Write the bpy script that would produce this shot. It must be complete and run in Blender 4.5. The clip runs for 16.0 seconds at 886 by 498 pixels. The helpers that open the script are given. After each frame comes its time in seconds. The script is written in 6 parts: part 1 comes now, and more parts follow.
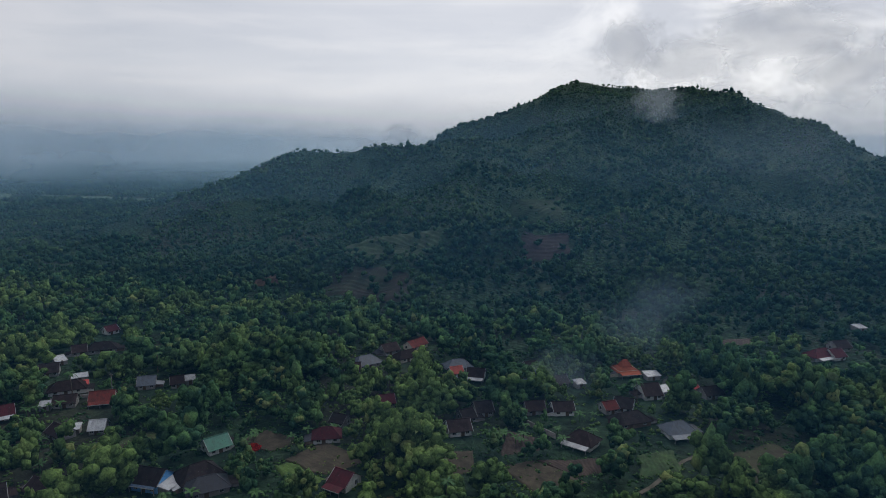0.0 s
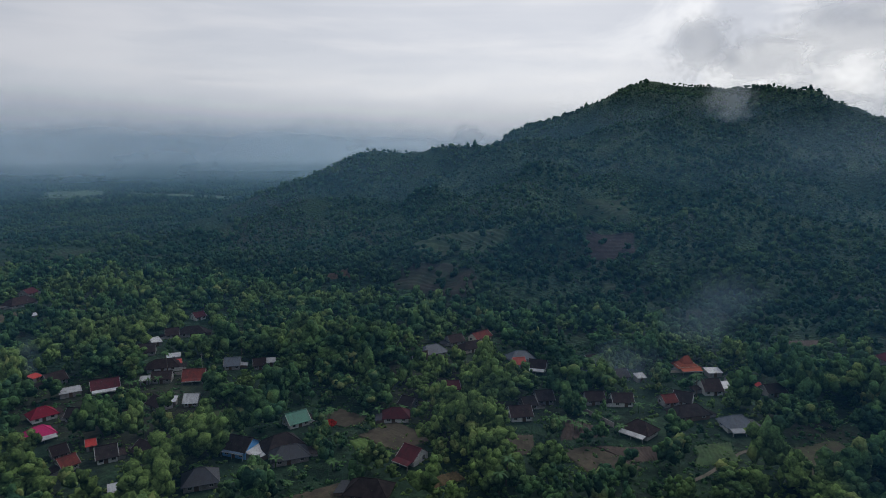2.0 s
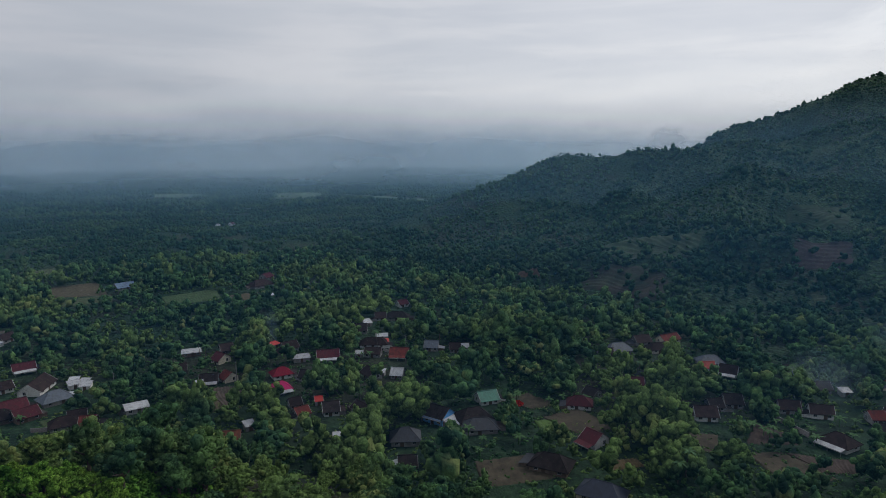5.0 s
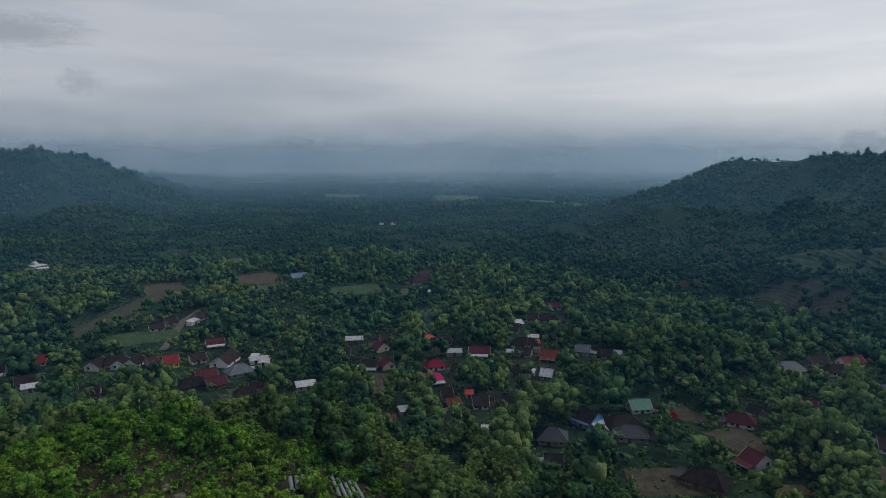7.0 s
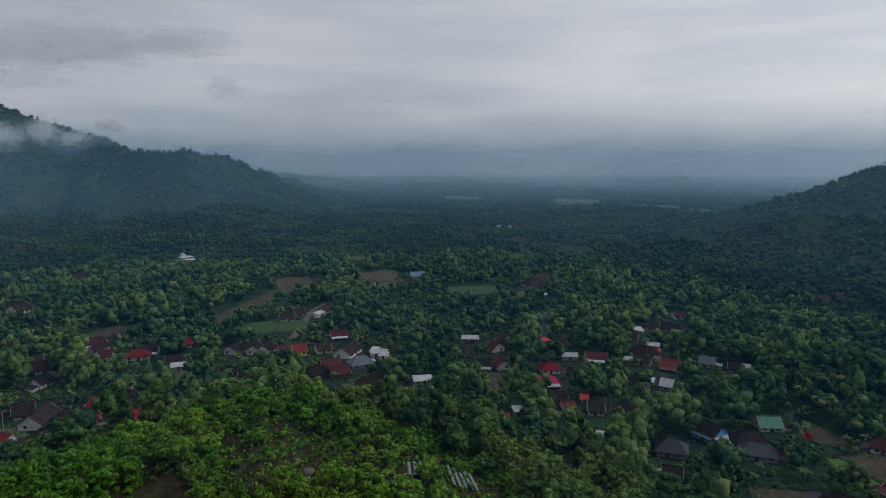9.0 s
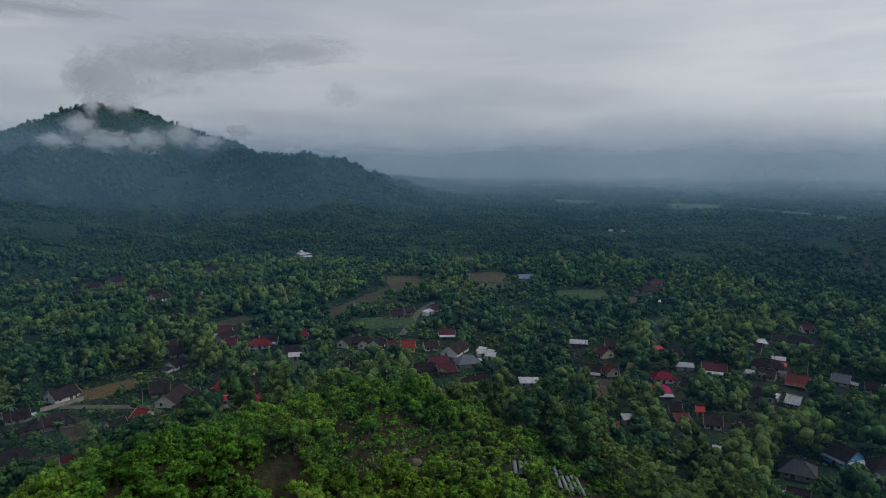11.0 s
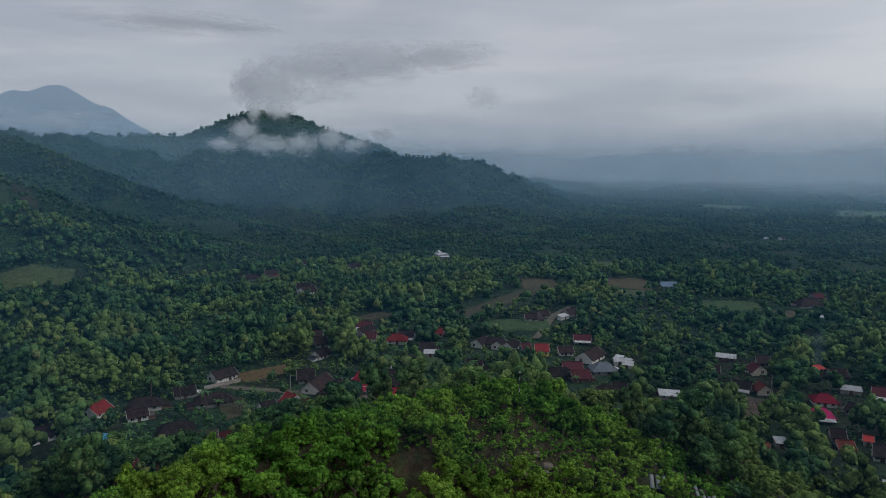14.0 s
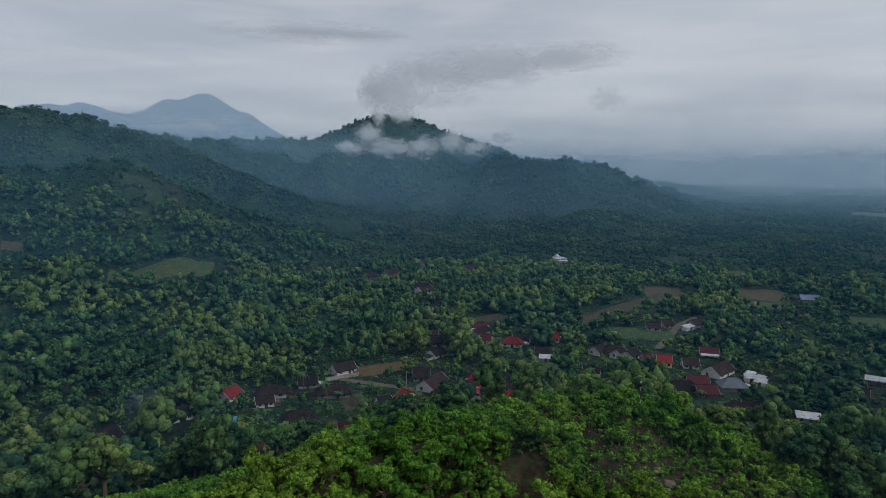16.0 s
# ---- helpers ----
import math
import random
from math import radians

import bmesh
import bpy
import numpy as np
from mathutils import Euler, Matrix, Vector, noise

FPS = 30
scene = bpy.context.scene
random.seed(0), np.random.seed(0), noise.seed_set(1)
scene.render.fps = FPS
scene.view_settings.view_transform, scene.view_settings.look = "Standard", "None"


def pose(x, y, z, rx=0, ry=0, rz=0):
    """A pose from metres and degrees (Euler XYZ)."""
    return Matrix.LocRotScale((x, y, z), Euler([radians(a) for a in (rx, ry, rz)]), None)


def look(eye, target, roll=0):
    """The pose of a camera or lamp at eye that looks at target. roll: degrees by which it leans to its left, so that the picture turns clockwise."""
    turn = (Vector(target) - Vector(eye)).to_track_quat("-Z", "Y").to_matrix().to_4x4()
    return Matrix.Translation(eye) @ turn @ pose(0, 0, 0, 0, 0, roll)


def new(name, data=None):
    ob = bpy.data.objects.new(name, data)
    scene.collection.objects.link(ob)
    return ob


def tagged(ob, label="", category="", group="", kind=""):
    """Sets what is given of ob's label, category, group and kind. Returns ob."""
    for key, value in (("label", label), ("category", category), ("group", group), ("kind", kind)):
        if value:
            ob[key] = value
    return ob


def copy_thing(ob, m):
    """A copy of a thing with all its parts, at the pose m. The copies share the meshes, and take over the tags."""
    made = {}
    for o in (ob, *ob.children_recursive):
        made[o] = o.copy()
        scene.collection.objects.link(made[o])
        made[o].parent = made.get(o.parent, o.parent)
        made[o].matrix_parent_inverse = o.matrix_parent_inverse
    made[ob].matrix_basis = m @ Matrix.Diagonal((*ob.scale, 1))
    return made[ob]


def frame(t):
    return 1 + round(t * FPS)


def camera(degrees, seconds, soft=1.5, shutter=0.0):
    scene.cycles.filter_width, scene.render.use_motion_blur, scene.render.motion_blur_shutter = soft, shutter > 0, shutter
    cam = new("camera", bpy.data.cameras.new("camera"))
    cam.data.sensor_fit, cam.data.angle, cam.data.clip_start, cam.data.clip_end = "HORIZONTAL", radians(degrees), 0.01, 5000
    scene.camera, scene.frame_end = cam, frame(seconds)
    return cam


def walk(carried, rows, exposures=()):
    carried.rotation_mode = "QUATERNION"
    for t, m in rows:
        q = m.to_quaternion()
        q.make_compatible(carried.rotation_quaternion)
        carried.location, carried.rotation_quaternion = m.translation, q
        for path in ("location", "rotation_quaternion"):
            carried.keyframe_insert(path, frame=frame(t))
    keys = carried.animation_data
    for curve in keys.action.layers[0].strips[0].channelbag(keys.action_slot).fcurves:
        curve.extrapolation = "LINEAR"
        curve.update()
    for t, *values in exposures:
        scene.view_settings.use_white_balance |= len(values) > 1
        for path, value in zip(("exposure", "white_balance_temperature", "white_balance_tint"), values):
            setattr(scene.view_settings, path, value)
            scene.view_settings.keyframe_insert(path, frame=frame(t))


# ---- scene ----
cam = camera(68.125, 16.0, 0.8)
PATH = [
    (0, pose(-0.61, 1.14, 95.85, 81.186, -0.066, 19.564)),
    (0.5, pose(0.49, -2.12, 95.58, 81.200, -0.064, 20.992)),
    (1, pose(1.80, -5.22, 95.66, 81.186, -0.004, 22.396)),
    (1.5, pose(2.94, -8.33, 95.63, 81.201, 0.014, 23.817)),
    (2, pose(4.06, -11.24, 95.56, 81.219, -0.001, 25.301)),
    (2.5, pose(5.37, -14.32, 95.49, 81.247, -0.033, 26.906)),
    (3, pose(6.67, -16.92, 95.10, 81.321, 0.048, 29.141)),
    (3.5, pose(8.50, -19.96, 95.23, 81.398, 0.145, 31.646)),
    (4, pose(10.32, -22.80, 95.19, 81.477, 0.201, 34.292)),
    (4.5, pose(12.26, -25.66, 95.10, 81.559, 0.318, 37.601)),
    (5, pose(13.73, -26.93, 94.72, 81.709, 0.483, 41.880)),
    (5.2, pose(14.25, -27.45, 94.60, 81.790, 0.470, 43.560)),
    (7.5, pose(17.59, -30.11, 93.51, 82.200, 0.069, 58.153)),
    (8, pose(18.36, -30.71, 93.59, 82.249, -0.007, 60.657)),
    (8.5, pose(18.76, -31.45, 93.38, 82.326, -0.096, 63.162)),
    (9, pose(18.99, -31.80, 93.05, 82.426, -0.106, 65.786)),
    (9.5, pose(19.08, -32.10, 92.91, 82.471, -0.142, 68.410)),
    (10, pose(19.10, -32.36, 92.55, 82.543, -0.190, 71.057)),
    (12.5, pose(19.03, -32.49, 91.67, 82.740, -0.221, 80.554)),
    (13, pose(19.18, -32.48, 91.69, 82.759, -0.233, 82.582)),
    (13.5, pose(19.05, -32.55, 91.55, 82.792, -0.244, 84.795)),
    (14, pose(19.00, -32.56, 91.46, 82.832, -0.288, 87.237)),
    (14.5, pose(18.76, -32.50, 91.29, 82.877, -0.349, 90.019)),
    (15, pose(18.70, -32.62, 91.14, 82.924, -0.409, 92.619)),
    (15.5, pose(18.27, -32.73, 90.91, 82.971, -0.440, 95.179)),
    (16, pose(17.50, -32.68, 90.72, 83.029, -0.486, 97.560)),
]
walk(cam, PATH, [(0, 0.05, 6400, 11), (5, 0.00, 6400, 10), (9, -0.06, 6380, 9), (13, -0.08, 6360, 9), (16, 0.08, 6300, 8)])
scene.cycles.transparent_max_bounces = 24

# -- world: overcast sky over a real sky, brighter towards the veiled sun
SUN_AZ, SUN_EL, GLOW_EL = -12.0, 42.0, 20.0     # degrees: turn to the left from +y, height of the sun and of the brightest cloud


def sky_way(turn, lift):
    return Vector((-math.sin(radians(turn)) * math.cos(radians(lift)), math.cos(radians(turn)) * math.cos(radians(lift)), math.sin(radians(lift))))


sun_way, glow_way = sky_way(SUN_AZ, SUN_EL), sky_way(SUN_AZ, GLOW_EL)


class Nodes:
    """Short hand for building node trees."""

    def __init__(self, tree):
        self.tree = tree
        tree.nodes.clear()

    def add(self, kind, **given):
        n = self.tree.nodes.new(kind)
        for key, value in given.items():
            if key in n.inputs:
                self.put(n.inputs[key], value)
        return n

    def put(self, socket, value):
        if isinstance(value, bpy.types.NodeSocket):
            self.tree.links.new(value, socket)
        else:
            socket.default_value = value

    def math(self, op, a, b=0.0, c=0.0, clamp=False):
        n = self.tree.nodes.new("ShaderNodeMath")
        n.operation, n.use_clamp = op, clamp
        for s, v in zip(n.inputs, (a, b, c)):
            self.put(s, v)
        return n.outputs[0]

    def vmath(self, op, a, b=(0, 0, 0)):
        n = self.tree.nodes.new("ShaderNodeVectorMath")
        n.operation = op
        self.put(n.inputs[0], a)
        self.put(n.inputs[1], b)
        return n.outputs["Value"] if op in ("DOT_PRODUCT", "LENGTH", "DISTANCE") else n.outputs["Vector"]

    def span(self, value, a, b, c=0.0, d=1.0, kind="SMOOTHSTEP"):
        n = self.tree.nodes.new("ShaderNodeMapRange")
        n.interpolation_type = kind
        for s, v in zip(n.inputs, (value, a, b, c, d)):
            self.put(s, v)
        return n.outputs[0]

    def mix(self, fac, a, b, blend="MIX"):
        n = self.tree.nodes.new("ShaderNodeMix")
        n.data_type, n.blend_type = "RGBA", blend
        self.put(n.inputs["Factor"], fac)
        self.put(n.inputs[6], a)
        self.put(n.inputs[7], b)
        return n.outputs[2]

    def noise(self, where, scale, detail=3.0, rough=0.55, lift=0.0):
        n = self.tree.nodes.new("ShaderNodeTexNoise")
        self.put(n.inputs["Vector"], where)
        n.inputs["Scale"].default_value, n.inputs["Detail"].default_value = scale, detail
        n.inputs["Roughness"].default_value, n.inputs["Distortion"].default_value = rough, lift
        return n.outputs["Fac"]


def rgb(r, g, b):
    return (r, g, b, 1.0)


world = bpy.data.worlds.new("sky")
world.use_nodes = True
scene.world = world
w = Nodes(world.node_tree)
sky = w.add("ShaderNodeTexSky")
sky.sky_type, sky.sun_disc = "NISHITA", False
sky.sun_elevation, sky.sun_rotation = radians(SUN_EL), radians(-SUN_AZ)
way = w.add("ShaderNodeTexCoord").outputs["Generated"]
split = w.add("ShaderNodeSeparateXYZ", Vector=way)
up = split.outputs["Z"]
level = w.math("ADD", w.math("MAXIMUM", up, 0.0), 0.10)
flat = w.add("ShaderNodeCombineXYZ", X=w.math("DIVIDE", split.outputs["X"], level), Y=w.math("DIVIDE", split.outputs["Y"], level), Z=0.0).outputs[0]
big = w.noise(flat, 0.55, 5.0, 0.55, 0.4)
streak = w.noise(w.vmath("MULTIPLY", way, (3.0, 3.0, 26.0)), 1.0, 4.0, 0.5, 0.3)
glow = w.span(w.vmath("DOT_PRODUCT", way, glow_way), 0.10, 0.98, 0.0, 1.0)
cloud = w.mix(w.span(big, 0.30, 0.70), rgb(0.405, 0.435, 0.495), rgb(0.51, 0.535, 0.585))
cloud = w.mix(w.math("MULTIPLY", w.span(streak, 0.42, 0.68), 0.40), cloud, rgb(0.65, 0.64, 0.67))
heap = w.noise(w.vmath("MULTIPLY", way, (1.0, 1.0, 1.6)), 5.0, 6.0, 0.58, 0.5)
bright = w.mix(w.span(heap, 0.42, 0.62), rgb(0.66, 0.68, 0.73), rgb(1.15, 1.14, 1.12))
veiled = w.mix(w.span(w.math("ADD", w.math("MULTIPLY", streak, 0.6), w.math("MULTIPLY", big, 0.4)), 0.36, 0.64), rgb(0.78, 0.795, 0.84), rgb(0.96, 0.955, 0.96))
near_sun = w.span(w.vmath("DOT_PRODUCT", way, glow_way), 0.86, 0.985, 0.0, 1.0)
cloud = w.mix(w.math("MULTIPLY", glow, 0.8), cloud, w.mix(near_sun, veiled, bright))
low = w.span(up, 0.0, 0.09)
cloud = w.mix(low, rgb(0.52, 0.535, 0.59), cloud)
cover = w.mix(0.86, w.mix(1.0, sky.outputs[0], rgb(0.06, 0.06, 0.06), "MULTIPLY"), cloud)
ground_side = w.mix(w.span(up, -0.02, 0.0), rgb(0.10, 0.14, 0.18), cover)
back = w.add("ShaderNodeBackground", Color=ground_side, Strength=1.0)
w.tree.links.new(back.outputs[0], w.add("ShaderNodeOutputWorld").inputs["Surface"])

sun = new("sun", bpy.data.lights.new("sun", "SUN"))
sun.data.energy, sun.data.angle, sun.data.color = 1.25, radians(32), (1.0, 0.95, 0.87)
sun.matrix_world = look(sun_way * 300, (0, 0, 0))

# -- land shape
def lattice(x, y, size, seed):
    """Smooth value noise between -1 and 1."""
    x, y = np.asarray(x, float) / size, np.asarray(y, float) / size
    i, j = np.floor(x), np.floor(y)
    u, v = x - i, y - j
    u, v = u * u * (3 - 2 * u), v * v * (3 - 2 * v)

    def corner(a, b):
        s = np.sin(a * 127.1 + b * 311.7 + seed * 74.7) * 43758.5453
        return (s - np.floor(s)) * 2 - 1
    return (corner(i, j) * (1 - u) + corner(i + 1, j) * u) * (1 - v) + (corner(i, j + 1) * (1 - u) + corner(i + 1, j + 1) * u) * v


# crest lines: points of x, y, z and how far the foot lies out from the crest, over the height
RIDGES = [
    # the mountain in the north: summit crest, its two ends
    ((-560, 1420, 40), (-380, 1260, 146), (-267, 1222, 163), (-205, 1163, 185), (-164, 1109, 203), (-80, 1098, 192), (-14, 1091, 185), (72, 1059, 169),
     (122, 1034, 143), (161, 1008, 122), (203, 980, 93), (300, 930, 50), (470, 850, 10)),
    # its front crest, falling to the plain in the west
    ((-60, 1040, 172), (-110, 900, 128), (-220, 860, 106), (-323, 830, 94), (-367, 790, 96), (-415, 766, 94), (-459, 741, 93), (-495, 693, 67), (-513, 641, 52),
     (-520, 598, 42), (-532, 558, 31), (-536, 512, 20), (-540, 440, 8)),
    # spurs towards the village
    ((-110, 900, 110), (-150, 760, 62), (-190, 660, 34), (-236, 540, 14)),
    ((20, 1050, 150), (0, 830, 88), (-20, 700, 50), (-60, 560, 26), (-90, 490, 6)),
    ((161, 1008, 120), (170, 800, 60), (160, 620, 16)),
    # the bench above the village, with its terraces and rock face
    ((-268, 350, 4), (-245, 384, 12), (-219, 417, 24), (-195, 445, 32), (-168, 461, 34), (-128, 484, 34), (-98, 511, 33), (-55, 523, 27), (-16, 505, 19), (18, 480, 8)),
    ((-168, 461, 34), (-190, 560, 44), (-215, 660, 64), (-230, 800, 100)),
    ((-300, 800, 92), (-330, 690, 56), (-345, 590, 26), (-352, 500, 6)),
]
WEST = [
    # the hill in the west with its cap of cloud, and the long crest that joins it
    ((-800, -1200, 176), (-760, -690, 160), (-800, -690, 163), (-850, -668, 154), (-900, -650, 138), (-1000, -650, 136), (-1150, -660, 138), (-1280, -640, 152),
     (-1420, -575, 158), (-1480, -505, 158), (-1510, -445, 194), (-1540, -395, 214), (-1560, -320, 209), (-1570, -265, 194), (-1550, -180, 168),
     (-1480, -105, 136), (-1330, -45, 112), (-1250, 30, 116), (-1290, 110, 97), (-1350, 170, 76), (-1500, 260, 50), (-1700, 400, 20)),
    ((-1540, -395, 200), (-1350, -330, 110), (-1150, -260, 40), (-980, -200, 6)),
    ((-850, -668, 152), (-900, -560, 123), (-872, -440, 80), (-845, -340, 48), (-820, -235, 20), (-800, -150, 4)),
    ((-1480, -505, 156), (-1270, -440, 86), (-1080, -380, 34), (-960, -330, 6)),
    ((-1480, -105, 134), (-1270, -120, 64), (-1060, -130, 22), (-930, -130, 4)),
    ((-1250, 30, 104), (-1080, 50, 52), (-930, 80, 10)),
    ((-1900, 330, 58), (-2200, 560, 42), (-2500, 700, 14)),
    # the terraced hill nearer by
    ((-380, -560, 92), (-462, -456, 86), (-503, -438, 87), (-543, -418, 94), (-567, -400, 89), (-587, -366, 74), (-594, -329, 52), (-606, -285, 24), (-610, -230, 4)),
]
KNOLL = [((0, -140, 36), (-60, -90, 40), (-74, -68, 41), (-84, -58, 42), (-94, -42, 43), (-103, -27, 44), (-107, -12, 44), (-106, 0, 39), (-100, 14, 30), (-98, 34, 14))]
FAR_RANGE = [((-3200, -3300, 300), (-3500, -2950, 370), (-3696, -2747, 432), (-3830, -2540, 378), (-3972, -2322, 480), (-4054, -2173, 505), (-4190, -1893, 360), (-4350, -1600, 60))]


def crest(x, y, line, spread, power):
    best = np.zeros_like(x)
    for (ax, ay, az), (bx, by, bz) in zip(line, line[1:]):
        dx, dy = bx - ax, by - ay
        k = np.clip(((x - ax) * dx + (y - ay) * dy) / (dx * dx + dy * dy), 0, 1)
        z = az + k * (bz - az)
        d = np.sqrt((x - ax - k * dx) ** 2 + (y - ay - k * dy) ** 2 + 9.0) - 3.0
        best = np.maximum(best, z * np.clip(1 - d / (spread * z + 20), 0, 1) ** power)
    return best


def height(x, y):
    x, y = np.asarray(x, float), np.asarray(y, float)
    wx = x + 40 * lattice(x, y, 120, 1) + 12 * lattice(x, y, 45, 2)
    wy = y + 40 * lattice(x, y, 120, 3) + 12 * lattice(x, y, 45, 4)
    soft, top = np.zeros_like(x), np.zeros_like(x)
    for line in RIDGES + WEST:
        exact, bent = crest(x, y, line, 2.3, 1.25), crest(wx, wy, line, 2.3, 1.25)
        near = np.clip(crest(x, y, line, 0.40, 1.0) / np.maximum(exact, 1), 0, 1)
        top = np.maximum(top, near * np.clip(exact / 30, 0, 1))
        soft += (exact * near + bent * (1 - near)) ** 12
    h = soft ** (1 / 12)
    cut = (1 - np.abs(lattice(wx, wy, 130, 9))) ** 3 + 0.5 * (1 - np.abs(lattice(wx, wy, 55, 10))) ** 3
    h = h - 12 * cut * np.clip(h / 50 - 0.15, 0, 1) * (1 - top)
    h = h * (1 + 0.05 * lattice(x, y, 60, 5)) + np.clip(h / 40, 0, 1) * 3 * lattice(x, y, 24, 6)
    knoll = np.zeros_like(x)
    for line in KNOLL:
        knoll = np.maximum(knoll, crest(x, y, line, 1.7, 0.95))
    knoll = knoll + np.clip(knoll / 12, 0, 1) * (1.1 * lattice(x, y, 16, 7))
    step = 1.5
    stair = (np.floor(knoll / step) + np.clip((knoll / step - np.floor(knoll / step)) * 4 - 2.6, 0, 1)) * step
    inside = np.clip(1.6 - np.hypot(x + 97, (y + 11) * 0.8) / 15, 0, 1)
    knoll = knoll * (1 - inside) + stair * inside
    return np.maximum(h, knoll) + 1.2 * lattice(x, y, 90, 8)
# -- end of land shape


# -- materials
def material(name):
    m = bpy.data.materials.new(name)
    m.use_nodes = True
    return m, Nodes(m.node_tree)


def finish(n, shader):
    n.tree.links.new(shader, n.add("ShaderNodeOutputMaterial").inputs["Surface"])


def rough_material(name, colours, scale=1.0, rough=0.9, bump=0.3, grain=12.0, metal=0.0, per_object=0.0, patchy=0.25):
    """Two scales of noise over two or three colours, with relief."""
    m, n = material(name)
    where = n.add("ShaderNodeTexCoord").outputs["Object"]
    wide, fine = n.noise(where, scale, 4.0, 0.6), n.noise(where, scale * grain, 3.0, 0.6)
    colour = n.mix(n.span(wide, 0.33, 0.67), rgb(*colours[0]), rgb(*colours[1]))
    if len(colours) > 2:
        colour = n.mix(n.math("MULTIPLY", n.span(fine, 0.45, 0.7), 0.7), colour, rgb(*colours[2]))
    colour = n.mix(0.6, colour, n.mix(fine, rgb(0.55, 0.55, 0.55), rgb(1.3, 1.3, 1.3)), "MULTIPLY")
    colour = n.mix(patchy, colour, n.mix(n.span(n.noise(where, scale * 3.3, 5.0, 0.7), 0.3, 0.7), rgb(0.40, 0.42, 0.42), rgb(1.45, 1.42, 1.38)), "MULTIPLY")
    if per_object:
        r = n.add("ShaderNodeObjectInfo").outputs["Random"]
        colour = n.mix(1.0, colour, n.mix(r, rgb(*[1 - per_object] * 3), rgb(*[1 + per_object] * 3)), "MULTIPLY")
    relief = n.add("ShaderNodeBump", Height=fine, Strength=bump, Distance=0.05)
    finish(n, n.add("ShaderNodeBsdfPrincipled", **{"Base Color": colour, "Roughness": rough, "Metallic": metal, "Normal": relief.outputs[0], "Specular IOR Level": 0.25}).outputs[0])
    return m


def leaf_material(name, dark, light, tip, patch=0.02, fine=1.1, pale=0.0, vary=0.25, low=0.50, high=1.75):
    """Foliage: leaves let some light through; stands, trees, clumps and single sprays differ in green, some trees flower pale at their tips."""
    m, n = material(name)
    where = n.add("ShaderNodeNewGeometry")
    stand, tree = n.noise(where.outputs["Position"], patch, 3.0), n.noise(where.outputs["Position"], 0.13, 1.0)
    spray = where.outputs["Random Per Island"]
    colour = n.mix(n.span(tree, 0.34, 0.66), rgb(*dark), rgb(*light))
    colour = n.mix(n.math("MULTIPLY", n.span(stand, 0.46, 0.60), 0.8), colour, rgb(*tip))
    if pale:
        flowering = n.math("MULTIPLY", n.span(n.noise(where.outputs["Position"], 0.055, 2.0), 0.50, 0.64), n.span(spray, 0.62, 0.90))
        colour = n.mix(n.math("MULTIPLY", flowering, pale), colour, rgb(0.190, 0.205, 0.082))
    grain = n.noise(where.outputs["Position"], fine, 4.0, 0.68)
    leafy = n.span(n.math("ADD", n.math("MULTIPLY", spray, vary), n.math("MULTIPLY", grain, 0.95)), 0.32 + vary * 0.2, 0.72 + vary * 0.8)
    # grain runs from bluish dark to warm bright, imitating shade and lit tips
    colour = n.mix(1.0, colour, n.mix(leafy, rgb(low, low * 1.04, low * 1.12), rgb(high, high * 0.96, high * 0.84)), "MULTIPLY")
    relief = n.add("ShaderNodeBump", Height=grain, Strength=0.9, Distance=1.1 / fine)
    front = n.add("ShaderNodeBsdfDiffuse", Color=colour, Normal=relief.outputs[0])
    through_it = n.add("ShaderNodeBsdfTranslucent", Color=n.mix(1.0, colour, rgb(1.1, 1.2, 0.75), "MULTIPLY"))
    both = n.add("ShaderNodeMixShader", Fac=0.3)
    n.tree.links.new(front.outputs[0], both.inputs[1])
    n.tree.links.new(through_it.outputs[0], both.inputs[2])
    finish(n, both.outputs[0])
    return m


# bluish dark green and warm light green put shade and highlights into the colour
LEAF = leaf_material("foliage_mixed", (0.035, 0.084, 0.054), (0.088, 0.176, 0.070), (0.148, 0.224, 0.070), 0.016, pale=0.6, vary=0.26, low=0.46, high=1.95)
LEAF_FRESH = leaf_material("foliage_fresh", (0.058, 0.148, 0.026), (0.112, 0.248, 0.040), (0.168, 0.285, 0.046), 0.03, 2.0, 0.25, 0.35, 0.42, 2.1)
# darker than LEAF; at the mountain it puts shade into the colour
LEAF_WOODS = leaf_material("foliage_woods", (0.026, 0.066, 0.046), (0.052, 0.114, 0.062), (0.086, 0.148, 0.064), 0.011, 0.34, 0.30, 0.15, 0.62, 1.45)
BARK = rough_material("bark", ((0.10, 0.075, 0.05), (0.17, 0.14, 0.11)), 1.5, 0.95)


